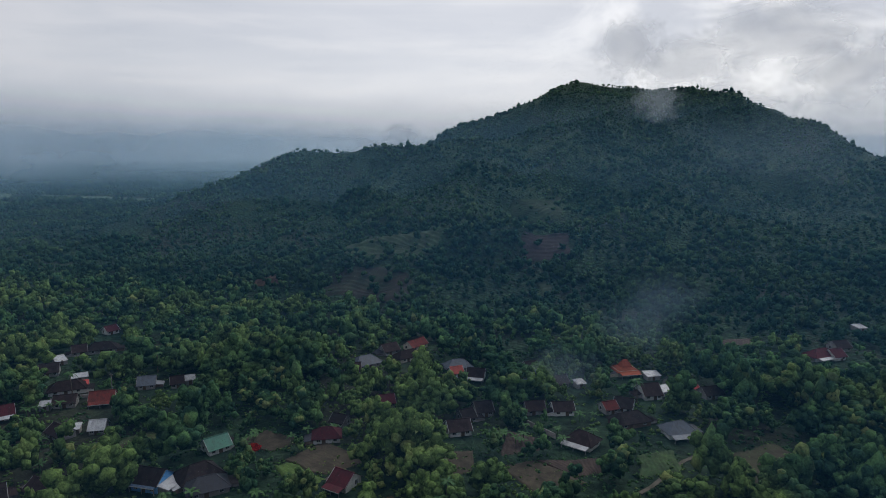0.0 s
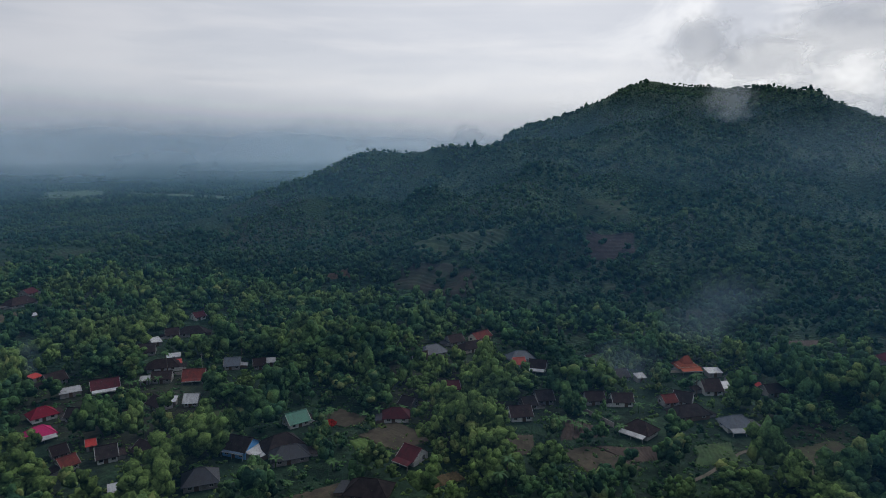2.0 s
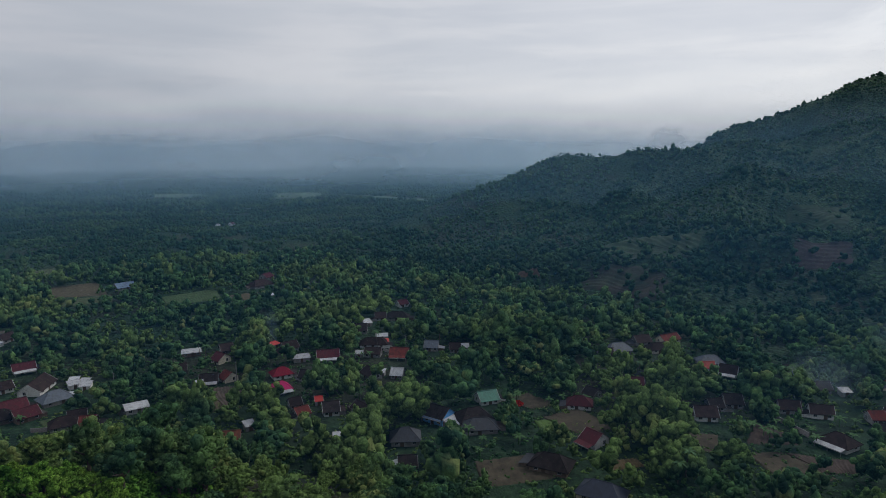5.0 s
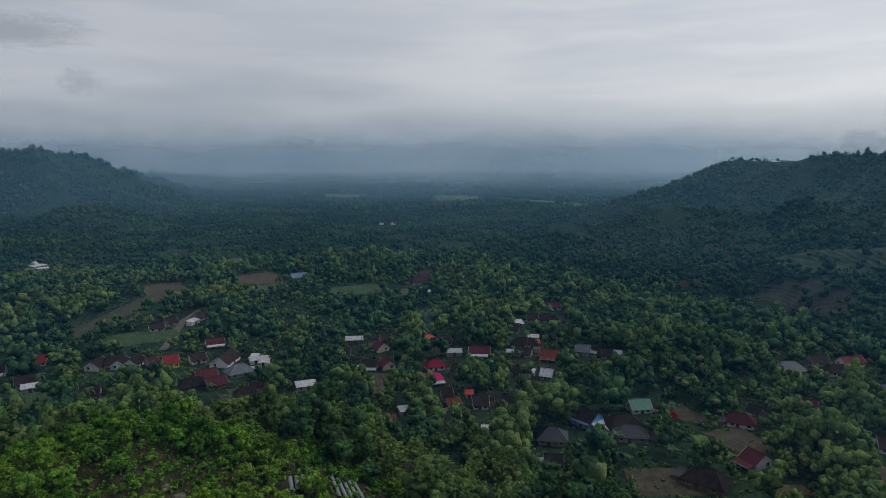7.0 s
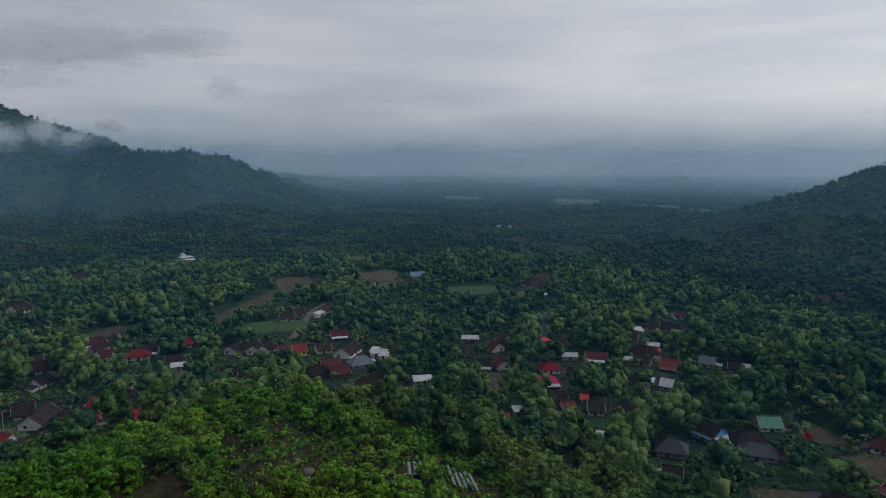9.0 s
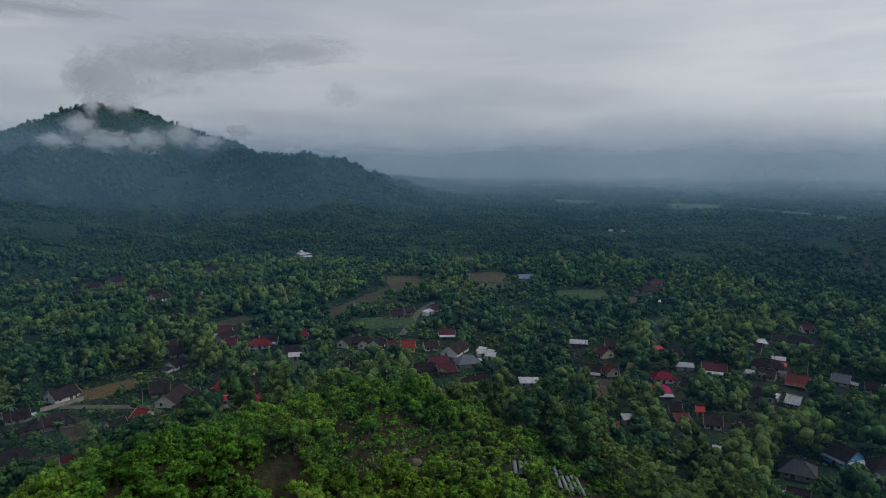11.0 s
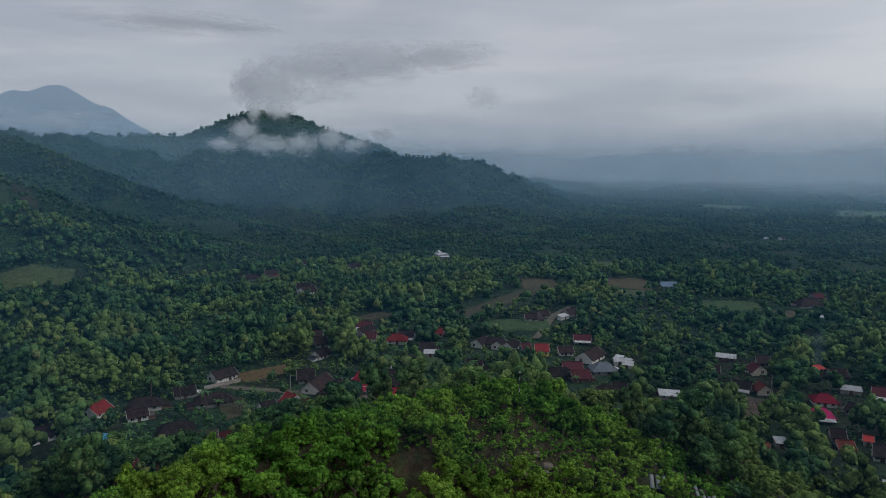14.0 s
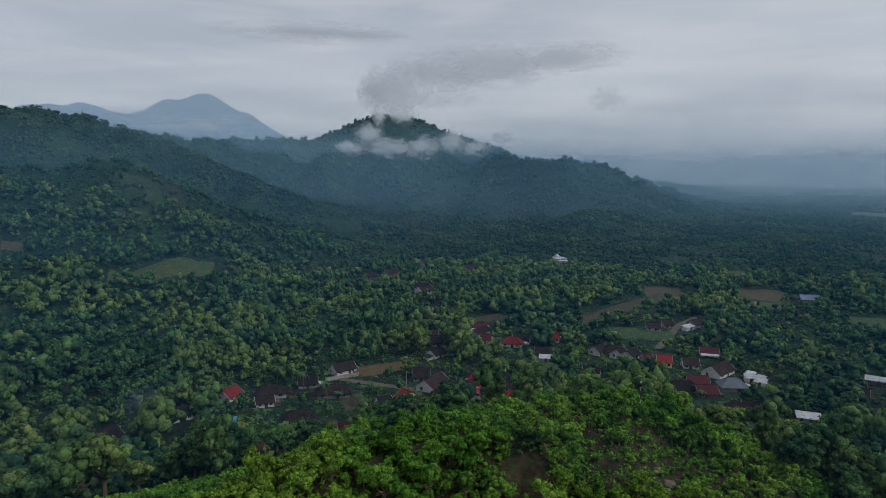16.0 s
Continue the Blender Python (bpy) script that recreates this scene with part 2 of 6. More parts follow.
def ground_material():
    m, n = material("valley_ground")
    geo = n.add("ShaderNodeNewGeometry")
    p = geo.outputs["Position"]
    steep = n.span(n.add("ShaderNodeSeparateXYZ", Vector=geo.outputs["True Normal"]).outputs["Z"], 0.86, 0.70)
    wide, mid, fine = n.noise(p, 0.012, 4.0), n.noise(p, 0.09, 4.0), n.noise(p, 1.4, 3.0)
    c = n.mix(n.span(mid, 0.38, 0.62), rgb(0.013, 0.031, 0.021), rgb(0.025, 0.052, 0.029))
    c = n.mix(n.math("MULTIPLY", n.span(wide, 0.47, 0.62), 0.6), c, rgb(0.036, 0.030, 0.023))
    c = n.mix(n.math("MULTIPLY", steep, 0.55), c, rgb(0.070, 0.052, 0.036))
    hill = n.span(n.add("ShaderNodeSeparateXYZ", Vector=p).outputs["Z"], 8.0, 30.0)
    slope_c = n.mix(n.span(n.noise(p, 0.018, 4.0), 0.42, 0.60), rgb(0.013, 0.032, 0.019), rgb(0.024, 0.050, 0.024))
    slope_c = n.mix(n.math("MULTIPLY", n.span(n.noise(p, 0.011, 5.0, 0.6), 0.55, 0.66), 0.55), slope_c, rgb(0.036, 0.030, 0.024))
    far_off = n.span(n.vmath("LENGTH", p), 260.0, 330.0)
    c = n.mix(n.math("MULTIPLY", hill, far_off), c, slope_c)
    near_hill = n.math("MULTIPLY", hill, n.span(n.vmath("LENGTH", p), 240.0, 180.0))
    soil = n.mix(n.span(n.noise(p, 0.5, 4.0, 0.7), 0.38, 0.62), rgb(0.050, 0.031, 0.022), rgb(0.036, 0.046, 0.020))
    c = n.mix(n.math("MULTIPLY", near_hill, 0.85), c, soil)
    leafy = n.noise(p, 0.45, 5.0, 0.7)
    cell = n.tree.nodes.new("ShaderNodeTexVoronoi")
    n.put(cell.inputs["Vector"], n.vmath("ADD", n.vmath("MULTIPLY", p, (1.0, 1.0, 0.7)), n.vmath("MULTIPLY", n.add("ShaderNodeCombineXYZ", X=leafy, Y=fine, Z=mid).outputs[0], (2.2, 2.2, 2.2))))
    cell.inputs["Scale"].default_value = 0.30
    bush = n.span(cell.outputs["Distance"], 0.75, 0.10)
    scrub = n.mix(n.span(n.noise(p, 0.02, 4.0), 0.40, 0.62), rgb(0.024, 0.062, 0.040), rgb(0.056, 0.108, 0.050))
    c = n.mix(n.math("MULTIPLY", n.math("MULTIPLY", bush, far_off), n.span(n.noise(p, 0.03, 3.0), 0.30, 0.55, 0.45, 1.0)), c, scrub)
    c = n.mix(0.85, c, n.mix(n.span(leafy, 0.35, 0.68), rgb(0.5, 0.52, 0.55), rgb(1.5, 1.45, 1.35)), "MULTIPLY")
    c = n.mix(0.7, c, n.mix(fine, rgb(0.6, 0.6, 0.6), rgb(1.35, 1.35, 1.3)), "MULTIPLY")
    relief = n.add("ShaderNodeBump", Height=n.math("ADD", n.math("MULTIPLY", leafy, 0.7), n.math("MULTIPLY", bush, far_off)), Strength=0.9, Distance=2.0)
    finish(n, n.add("ShaderNodeBsdfPrincipled", **{"Base Color": c, "Roughness": 0.95, "Normal": relief.outputs[0], "Specular IOR Level": 0.1}).outputs[0])
    return m


GROUND = ground_material()


# -- building of meshes
def mesh_from(name, verts, faces, mats, smooth=False):
    """One mesh from arrays: verts (n, 3), faces (m, 3 or 4)."""
    me = bpy.data.meshes.new(name)
    verts, faces = np.asarray(verts, np.float32), np.asarray(faces, np.int32)
    k = faces.shape[1]
    me.vertices.add(len(verts))
    me.vertices.foreach_set("co", verts.ravel())
    me.loops.add(faces.size)
    me.loops.foreach_set("vertex_index", faces.ravel())
    me.polygons.add(len(faces))
    me.polygons.foreach_set("loop_start", np.arange(0, faces.size, k, dtype=np.int32))
    me.polygons.foreach_set("loop_total", np.full(len(faces), k, np.int32))
    if smooth:
        me.polygons.foreach_set("use_smooth", np.ones(len(faces), bool))
    for m in mats if isinstance(mats, (list, tuple)) else [mats]:
        me.materials.append(m)
    me.update(calc_edges=True)
    me.validate()
    return me


def steps(stops):
    """Grid lines: from (place, spacing) to the next place."""
    out = [stops[0][0]]
    for (a, s), (b, _) in zip(stops, stops[1:]):
        n = max(1, round((b - a) / s))
        out += [a + (b - a) * (k + 1) / n for k in range(n)]
    return np.array(out)


gx = steps([(-4960, 150), (-2700, 60), (-1750, 20), (-720, 11), (-330, 5), (-128, 1.3), (-60, 4), (60, 9), (330, 22), (900, 160), (4960, 1)])
gy = steps([(-4960, 180), (-3300, 90), (-1400, 32), (-760, 13), (-160, 5), (-62, 1.4), (26, 5), (330, 9), (680, 13), (1250, 32), (1700, 140), (4960, 1)])
X, Y = np.meshgrid(gx, gy)
Z = height(X, Y)
idx = np.arange(X.size).reshape(X.shape)
quads = np.stack([idx[:-1, :-1], idx[:-1, 1:], idx[1:, 1:], idx[1:, :-1]], -1).reshape(-1, 4)
ground = new("ground", mesh_from("ground", np.stack([X, Y, Z], -1).reshape(-1, 3), quads, GROUND, True))
tagged(ground, "green and brown valley floor rising into wooded hills", "ground", kind="structure")


# -- foliage shapes
OCTA = (np.array([(1, 0, 0), (0, 1, 0), (-1, 0, 0), (0, -1, 0), (0, 0, 1), (0, 0, -1)], float), np.array([(0, 1, 4), (1, 2, 4), (2, 3, 4), (3, 0, 4), (1, 0, 5), (2, 1, 5), (3, 2, 5), (0, 3, 5)]))
_g = (1 + 5 ** 0.5) / 2
ICO = (np.array([(-1, _g, 0), (1, _g, 0), (-1, -_g, 0), (1, -_g, 0), (0, -1, _g), (0, 1, _g), (0, -1, -_g), (0, 1, -_g), (_g, 0, -1), (_g, 0, 1), (-_g, 0, -1), (-_g, 0, 1)], float) / math.hypot(1, _g),
       np.array([(0, 11, 5), (0, 5, 1), (0, 1, 7), (0, 7, 10), (0, 10, 11), (1, 5, 9), (5, 11, 4), (11, 10, 2), (10, 7, 6), (7, 1, 8), (3, 9, 4), (3, 4, 2), (3, 2, 6), (3, 6, 8), (3, 8, 9), (4, 9, 5), (2, 4, 11), (6, 2, 10), (8, 6, 7), (9, 8, 1)]))


def crown(rng, sprays, size, radius, tall, lobes, core=OCTA, inner=0.74, loose=(0.70, 1.20), clumps=0, clump=(0.26, 0.46), round_shape=OCTA):
    """One crown, its middle at the origin: boughs, clumps of foliage swelling out of them, leaf sprays round the clumps. Returns corners and faces."""
    centres = rng.normal(size=(lobes, 3))
    centres /= np.linalg.norm(centres, axis=1)[:, None]
    centres *= rng.uniform(0.30, 0.66, (lobes, 1)) * radius
    centres[:, 2] *= tall
    sizes = rng.uniform(0.40, 0.64, lobes) * radius
    if lobes == 1:
        centres, sizes = centres * 0.25, np.array([0.85 * radius])
    verts, faces, k = [], [], 0

    def lump(c, r, shape):
        nonlocal k
        v = shape[0] * rng.uniform(0.78, 1.16, (len(shape[0]), 1))
        turned, _ = np.linalg.qr(rng.normal(size=(3, 3)))
        if np.linalg.det(turned) < 0:
            turned[:, 0] *= -1
        v = (v @ turned) * (1.08, 1.08, 0.90 * tall)
        verts.append(v * r + c)
        faces.append(shape[1] + k)
        k += len(v)

    for c, r in zip(centres, sizes):
        lump(c, r * inner, core)
    if clumps:
        which = rng.integers(0, lobes, clumps)
        out = rng.normal(size=(clumps, 3))
        out[:, 2] = np.abs(out[:, 2]) * 0.95 - 0.2
        out /= np.linalg.norm(out, axis=1)[:, None]
        at = centres[which] + out * (sizes[which] * rng.uniform(0.62, 0.98, clumps))[:, None] * (1, 1, 0.85 * tall)
        small = sizes[which] * rng.uniform(clump[0], clump[1], clumps)
        for c, r in zip(at, small):
            lump(c, r, round_shape)
        centres, sizes = np.concatenate([centres, at]), np.concatenate([sizes, small])
    if sprays:
        which = rng.integers(lobes if clumps else 0, len(centres), sprays)
        out = rng.normal(size=(sprays, 3))
        out[:, 2] = np.abs(out[:, 2]) * 0.9 - 0.25
        out /= np.linalg.norm(out, axis=1)[:, None]
        at = centres[which] + out * (sizes[which] * rng.uniform(loose[0], loose[1], sprays))[:, None] * (1, 1, 0.85 * tall)
        n = out + rng.normal(size=(sprays, 3)) * 0.45
        n[:, 2] += 0.45
        n /= np.linalg.norm(n, axis=1)[:, None]
        a = np.cross(n, rng.normal(size=(sprays, 3)))
        a /= np.linalg.norm(a, axis=1)[:, None]
        b = np.cross(n, a)
        s = (size * rng.uniform(0.6, 1.35, sprays))[:, None]
        l = s * rng.uniform(0.5, 0.95, (sprays, 1))
        fold = n * s * 0.22
        verts.append(np.stack([at - a * s - b * l * 0.6, at + a * s - b * l * 0.5 - fold, at + b * l * 1.5 - fold * 0.5], 1).reshape(-1, 3))
        faces.append(np.arange(3 * sprays).reshape(-1, 3) + k)
    return np.concatenate(verts), np.concatenate(faces)


def join_crowns(name, places, templates, mat):
    """One mesh of many crowns: places are rows of x, y, z, turn, width, height, template."""
    blocks, corners, k = [], [], 0
    for number, (shape, faces) in enumerate(templates):
        rows = places[places[:, 6] == number]
        if len(rows):
            c, s = np.cos(rows[:, 3])[:, None], np.sin(rows[:, 3])[:, None]
            x, y, z = shape[None, :, 0], shape[None, :, 1], shape[None, :, 2]
            wide, tall = rows[:, 4][:, None], rows[:, 5][:, None]
            put = np.stack([(c * x - s * y) * wide + rows[:, 0][:, None], (s * x + c * y) * wide + rows[:, 1][:, None], z * tall + rows[:, 2][:, None]], -1)
            blocks.append(put.reshape(-1, 3))
            corners.append((faces[None] + (np.arange(len(rows)) * len(shape))[:, None, None]).reshape(-1, 3) + k)
            k += len(rows) * len(shape)
    return new(name, mesh_from(name, np.concatenate(blocks), np.concatenate(corners), mat, True))


rng = np.random.default_rng(7)
CLEAR = []          # (x, y, radius): places kept free of trees
HALF_CLEAR = []     # the same, with scattered trees
LOW = []            # the same, with trees at half size, on the camera's side of houses


def free(x, y, margin=0.0):
    ok = np.ones(len(x), bool)
    for cx, cy, r in CLEAR:
        ok &= (x - cx) ** 2 + (y - cy) ** 2 > (r + margin) ** 2
    return ok


def small_here(x, y):
    """How far trees are kept small: 1 in the open, 0.5 where they would hide a house from the camera."""
    k = np.ones(len(x))
    for cx, cy, r in LOW:
        k[(x - cx) ** 2 + (y - cy) ** 2 < r * r] = 0.5
    return k


def scatter(r0, r1, gap):
    """Places round the camera's stand, within its sweep of view, between two distances, with the given mean gap."""
    lo, hi = radians(-22), radians(140)
    n = int((hi - lo) / 2 * (r1 ** 2 - r0 ** 2) / gap ** 2)
    a, r = rng.uniform(lo, hi, n), np.sqrt(rng.uniform(r0 ** 2, r1 ** 2, n))
    x, y = 15 - r * np.sin(a), -25 + r * np.cos(a)
    cell = np.round(x / (gap * 0.62)) * 100003 + np.round(y / (gap * 0.62))
    keep = np.unique(cell, return_index=True)[1]
    return x[keep], y[keep]


def woodland(name, r0, r1, gap, sprays, size, mat, label, wide=(2.6, 4.4), thin=0.0, lift=0.95, core=ICO, lobes=(6, 7, 8, 5, 7, 6), inner=0.76, north=None, clumps=0, clump=(0.30, 0.55), round_shape=OCTA):
    shapes = [crown(rng, sprays, size, 1.0, t, n, core, inner, (0.8, 1.2), clumps, clump, round_shape) for t, n in zip((1.0, 1.25, 0.8, 1.1, 0.95, 1.5), lobes)]
    x, y = scatter(r0, r1, gap)
    ok = free(x, y, 2.2)
    if north is not None:
        ok &= (y > 345) == north
    open_land = lattice(x, y, 55, 21) + 0.6 * lattice(x, y, 21, 22)
    for cx, cy, r in HALF_CLEAR:
        ok &= ((x - cx) ** 2 + (y - cy) ** 2 > r * r) | (rng.uniform(0, 1, len(x)) < 0.26)
    ok &= open_land > -0.95 + thin
    x, y = x[ok], y[ok]
    w_ = (wide[0] + (wide[1] - wide[0]) * rng.uniform(0, 1, len(x)) ** 1.6) * (1 + 0.38 * lattice(x, y, 38, 23) + 0.22 * lattice(x, y, 13, 24)) * small_here(x, y)
    t_ = w_ * rng.uniform(0.9, 1.35, len(x))
    z = height(x, y) + t_ * lift + rng.uniform(0.3, 2.2, len(x)) * lift
    rows = np.stack([x, y, z, rng.uniform(0, 6.28, len(x)), w_, t_, rng.integers(0, len(shapes), len(x))], 1)
    ob = join_crowns(name, rows, shapes, mat)
    print(name, len(x), "trees")
    return tagged(ob, label, "woods", kind="stuff")


# -- roofs, walls and their materials
def roof_material(name, colour, worn, rough=0.8, metal=0.0):
    m, n = material(name)
    where = n.add("ShaderNodeTexCoord").outputs["Object"]
    streak = n.noise(n.vmath("MULTIPLY", where, (2.6, 0.35, 0.35)), 1.0, 4.0, 0.65)
    patch, fine = n.noise(where, 0.5, 4.0, 0.6), n.noise(where, 5.0, 2.0)
    c = n.mix(n.span(patch, 0.36, 0.66), rgb(*colour), rgb(*worn))
    c = n.mix(0.75, c, n.mix(streak, rgb(0.55, 0.55, 0.55), rgb(1.4, 1.4, 1.4)), "MULTIPLY")
    r = n.add("ShaderNodeObjectInfo").outputs["Random"]
    c = n.mix(1.0, c, n.mix(r, rgb(0.62, 0.62, 0.64), rgb(1.0, 1.0, 1.0)), "MULTIPLY")
    relief = n.add("ShaderNodeBump", Height=fine, Strength=0.4, Distance=0.06)
    finish(n, n.add("ShaderNodeBsdfPrincipled", **{"Base Color": c, "Roughness": rough, "Metallic": metal, "Normal": relief.outputs[0], "Specular IOR Level": 0.08 if rough > 0.7 else 0.25}).outputs[0])
    return m


ROOFS = {
    "brown": ((0.024, 0.017, 0.017), (0.044, 0.029, 0.027), "weathered brown clay tile roof"),
    "dark": ((0.018, 0.015, 0.016), (0.036, 0.028, 0.027), "blackened old clay tile roof"),
    "old": ((0.110, 0.095, 0.085), (0.070, 0.055, 0.048), "grey lichened old tile roof"),
    "maroon": ((0.095, 0.024, 0.031), (0.066, 0.025, 0.029), "faded maroon tile roof"),
    "redtile": ((0.150, 0.036, 0.029), (0.088, 0.030, 0.026), "dull red clay tile roof"),
    "red": ((0.230, 0.030, 0.030), (0.150, 0.030, 0.029), "painted red tile roof"),
    "crimson": ((0.270, 0.020, 0.042), (0.210, 0.022, 0.040), "bright crimson tile roof"),
    "magenta": ((0.460, 0.030, 0.140), (0.360, 0.034, 0.110), "bright magenta painted roof"),
    "scarlet": ((0.560, 0.055, 0.045), (0.440, 0.055, 0.045), "scarlet sheet roof"),
    "salmon": ((0.480, 0.120, 0.100), (0.380, 0.110, 0.090), "salmon red tile roof"),
    "orange": ((0.400, 0.105, 0.055), (0.300, 0.090, 0.048), "fresh orange clay tile roof"),
    "orangetile": ((0.220, 0.075, 0.045), (0.130, 0.055, 0.038), "patchy orange clay tile roof"),
    "slate": ((0.115, 0.140, 0.175), (0.090, 0.105, 0.130), "blue-grey sheet metal roof"),
    "slatedk": ((0.040, 0.045, 0.058), (0.034, 0.036, 0.044), "dark slate grey roof"),
    "navy": ((0.050, 0.062, 0.095), (0.040, 0.048, 0.070), "dark navy metal roof"),
    "green": ((0.060, 0.190, 0.140), (0.055, 0.150, 0.115), "green sheet metal roof"),
    "blue": ((0.130, 0.200, 0.300), (0.110, 0.160, 0.240), "pale blue sheet roof"),
    "skyblue": ((0.080, 0.380, 0.600), (0.100, 0.330, 0.520), "bright sky-blue metal roof"),
    "white": ((0.460, 0.480, 0.500), (0.320, 0.330, 0.350), "pale corrugated tin roof"),
}
TIN = ("white", "slate", "slatedk", "navy", "green", "blue", "skyblue", "scarlet")
ROOF = {k: roof_material("roof_" + k, a, b, 0.55 if k in TIN else 0.85) for k, (a, b, _) in ROOFS.items()}
WALLS = {"white": ((0.66, 0.66, 0.64), (0.50, 0.50, 0.47)), "cream": ((0.62, 0.56, 0.44), (0.50, 0.45, 0.36)), "grey": ((0.30, 0.29, 0.28), (0.20, 0.19, 0.18)),
         "brown": ((0.18, 0.13, 0.10), (0.12, 0.09, 0.07)), "blue": ((0.10, 0.30, 0.62), (0.14, 0.33, 0.58)), "yellow": ((0.80, 0.58, 0.08), (0.66, 0.48, 0.10))}
WALL = {k: rough_material("wall_" + k, (a, b), 0.35, 0.9, 0.2, 14, per_object=0.12) for k, (a, b) in WALLS.items()}
TIMBER = rough_material("dark_timber", ((0.060, 0.040, 0.028), (0.110, 0.075, 0.050)), 1.0, 0.7)
PLASTER = rough_material("painted_trim", ((0.52, 0.52, 0.50), (0.38, 0.38, 0.36)), 0.8, 0.7)
CONCRETE = rough_material("concrete", ((0.30, 0.29, 0.27), (0.20, 0.19, 0.18)), 0.4, 0.9)
m_, n_ = material("window_glass")
finish(n_, n_.add("ShaderNodeBsdfPrincipled", **{"Base Color": rgb(0.02, 0.025, 0.03), "Roughness": 0.12, "Specular IOR Level": 0.5}).outputs[0])
PANE = m_


class Solid:
    """Collects boxes, slabs and bars into one mesh."""

    def __init__(self):
        self.v, self.f = [], []

    def face_set(self, verts, faces):
        k = len(self.v)
        self.v += [tuple(p) for p in verts]
        self.f += [tuple(i + k for i in f) for f in faces]
        return self

    def box(self, a, b):
        (x0, y0, z0), (x1, y1, z1) = a, b
        return self.face_set([(x0, y0, z0), (x1, y0, z0), (x1, y1, z0), (x0, y1, z0), (x0, y0, z1), (x1, y0, z1), (x1, y1, z1), (x0, y1, z1)],
                             [(0, 3, 2, 1), (4, 5, 6, 7), (0, 1, 5, 4), (1, 2, 6, 5), (2, 3, 7, 6), (3, 0, 4, 7)])

    def slab(self, corners, thick):
        """A plate under four corners."""
        low = [(x, y, z - thick) for x, y, z in corners]
        return self.face_set(list(corners) + low, [(0, 1, 2, 3), (7, 6, 5, 4), (0, 4, 5, 1), (1, 5, 6, 2), (2, 6, 7, 3), (3, 7, 4, 0)])

    def bar(self, a, b, r, r2=None, sides=6):
        a, b = Vector(a), Vector(b)
        q = (b - a).to_track_quat("Z", "Y")
        ring = [q @ Vector((math.cos(t), math.sin(t), 0)) for t in [2 * math.pi * k / sides for k in range(sides)]]
        v = [a + p * r for p in ring] + [b + p * (r if r2 is None else r2) for p in ring]
        return self.face_set(v, [(k, (k + 1) % sides, sides + (k + 1) % sides, sides + k) for k in range(sides)] + [tuple(range(sides))[::-1], tuple(range(sides, 2 * sides))])

    def mesh(self, name, mat):
        me = bpy.data.meshes.new(name)
        me.from_pydata(self.v, [], self.f)
        me.materials.append(mat)
        return me


def part(name, solid, mat, parent, label=""):
    ob = new(name, solid.mesh(name, mat) if isinstance(solid, Solid) else solid)
    ob.parent = parent
    return tagged(ob, label)


def land_at(x, y):
    return float(height(np.array([x]), np.array([y]))[0])


# shared pieces: a window with its pane, a door
WINDOW = Solid().box((-0.62, -0.05, -0.6), (-0.52, 0.05, 0.6)).box((0.52, -0.05, -0.6), (0.62, 0.05, 0.6)).box((-0.62, -0.06, -0.70), (0.62, 0.08, -0.6)).box((-0.62, -0.05, 0.6), (0.62, 0.05, 0.70)).box((-0.03, -0.04, -0.6), (0.03, 0.04, 0.6)).mesh("window", PLASTER)
GLASS = Solid().box((-0.55, -0.02, -0.62), (0.55, 0.02, 0.62)).mesh("pane", PANE)
DOOR = Solid().box((-0.5, -0.05, 0.0), (0.5, 0.05, 2.1)).box((-0.60, -0.07, 0.0), (-0.5, 0.07, 2.2)).box((0.5, -0.07, 0.0), (0.60, 0.07, 2.2)).box((-0.60, -0.07, 2.1), (0.60, 0.07, 2.2)).mesh("door", TIMBER)


def hip(s, x, y, z0, rx, z1, thick=0.14):
    """A hipped roof shell: half sizes x, y at height z0, half ridge rx at z1."""
    top = [(-x, -y, z0), (x, -y, z0), (x, y, z0), (-x, y, z0), (-rx, 0, z1), (rx, 0, z1)]
    low = [(a, b, c - thick) for a, b, c in top[:4]]
    s.face_set(top + low, [(0, 1, 5, 4), (1, 2, 5), (2, 3, 4, 5), (3, 0, 4), (0, 6, 7, 1), (1, 7, 8, 2), (2, 8, 9, 3), (3, 9, 6, 0), (9, 8, 7, 6)])
    return s


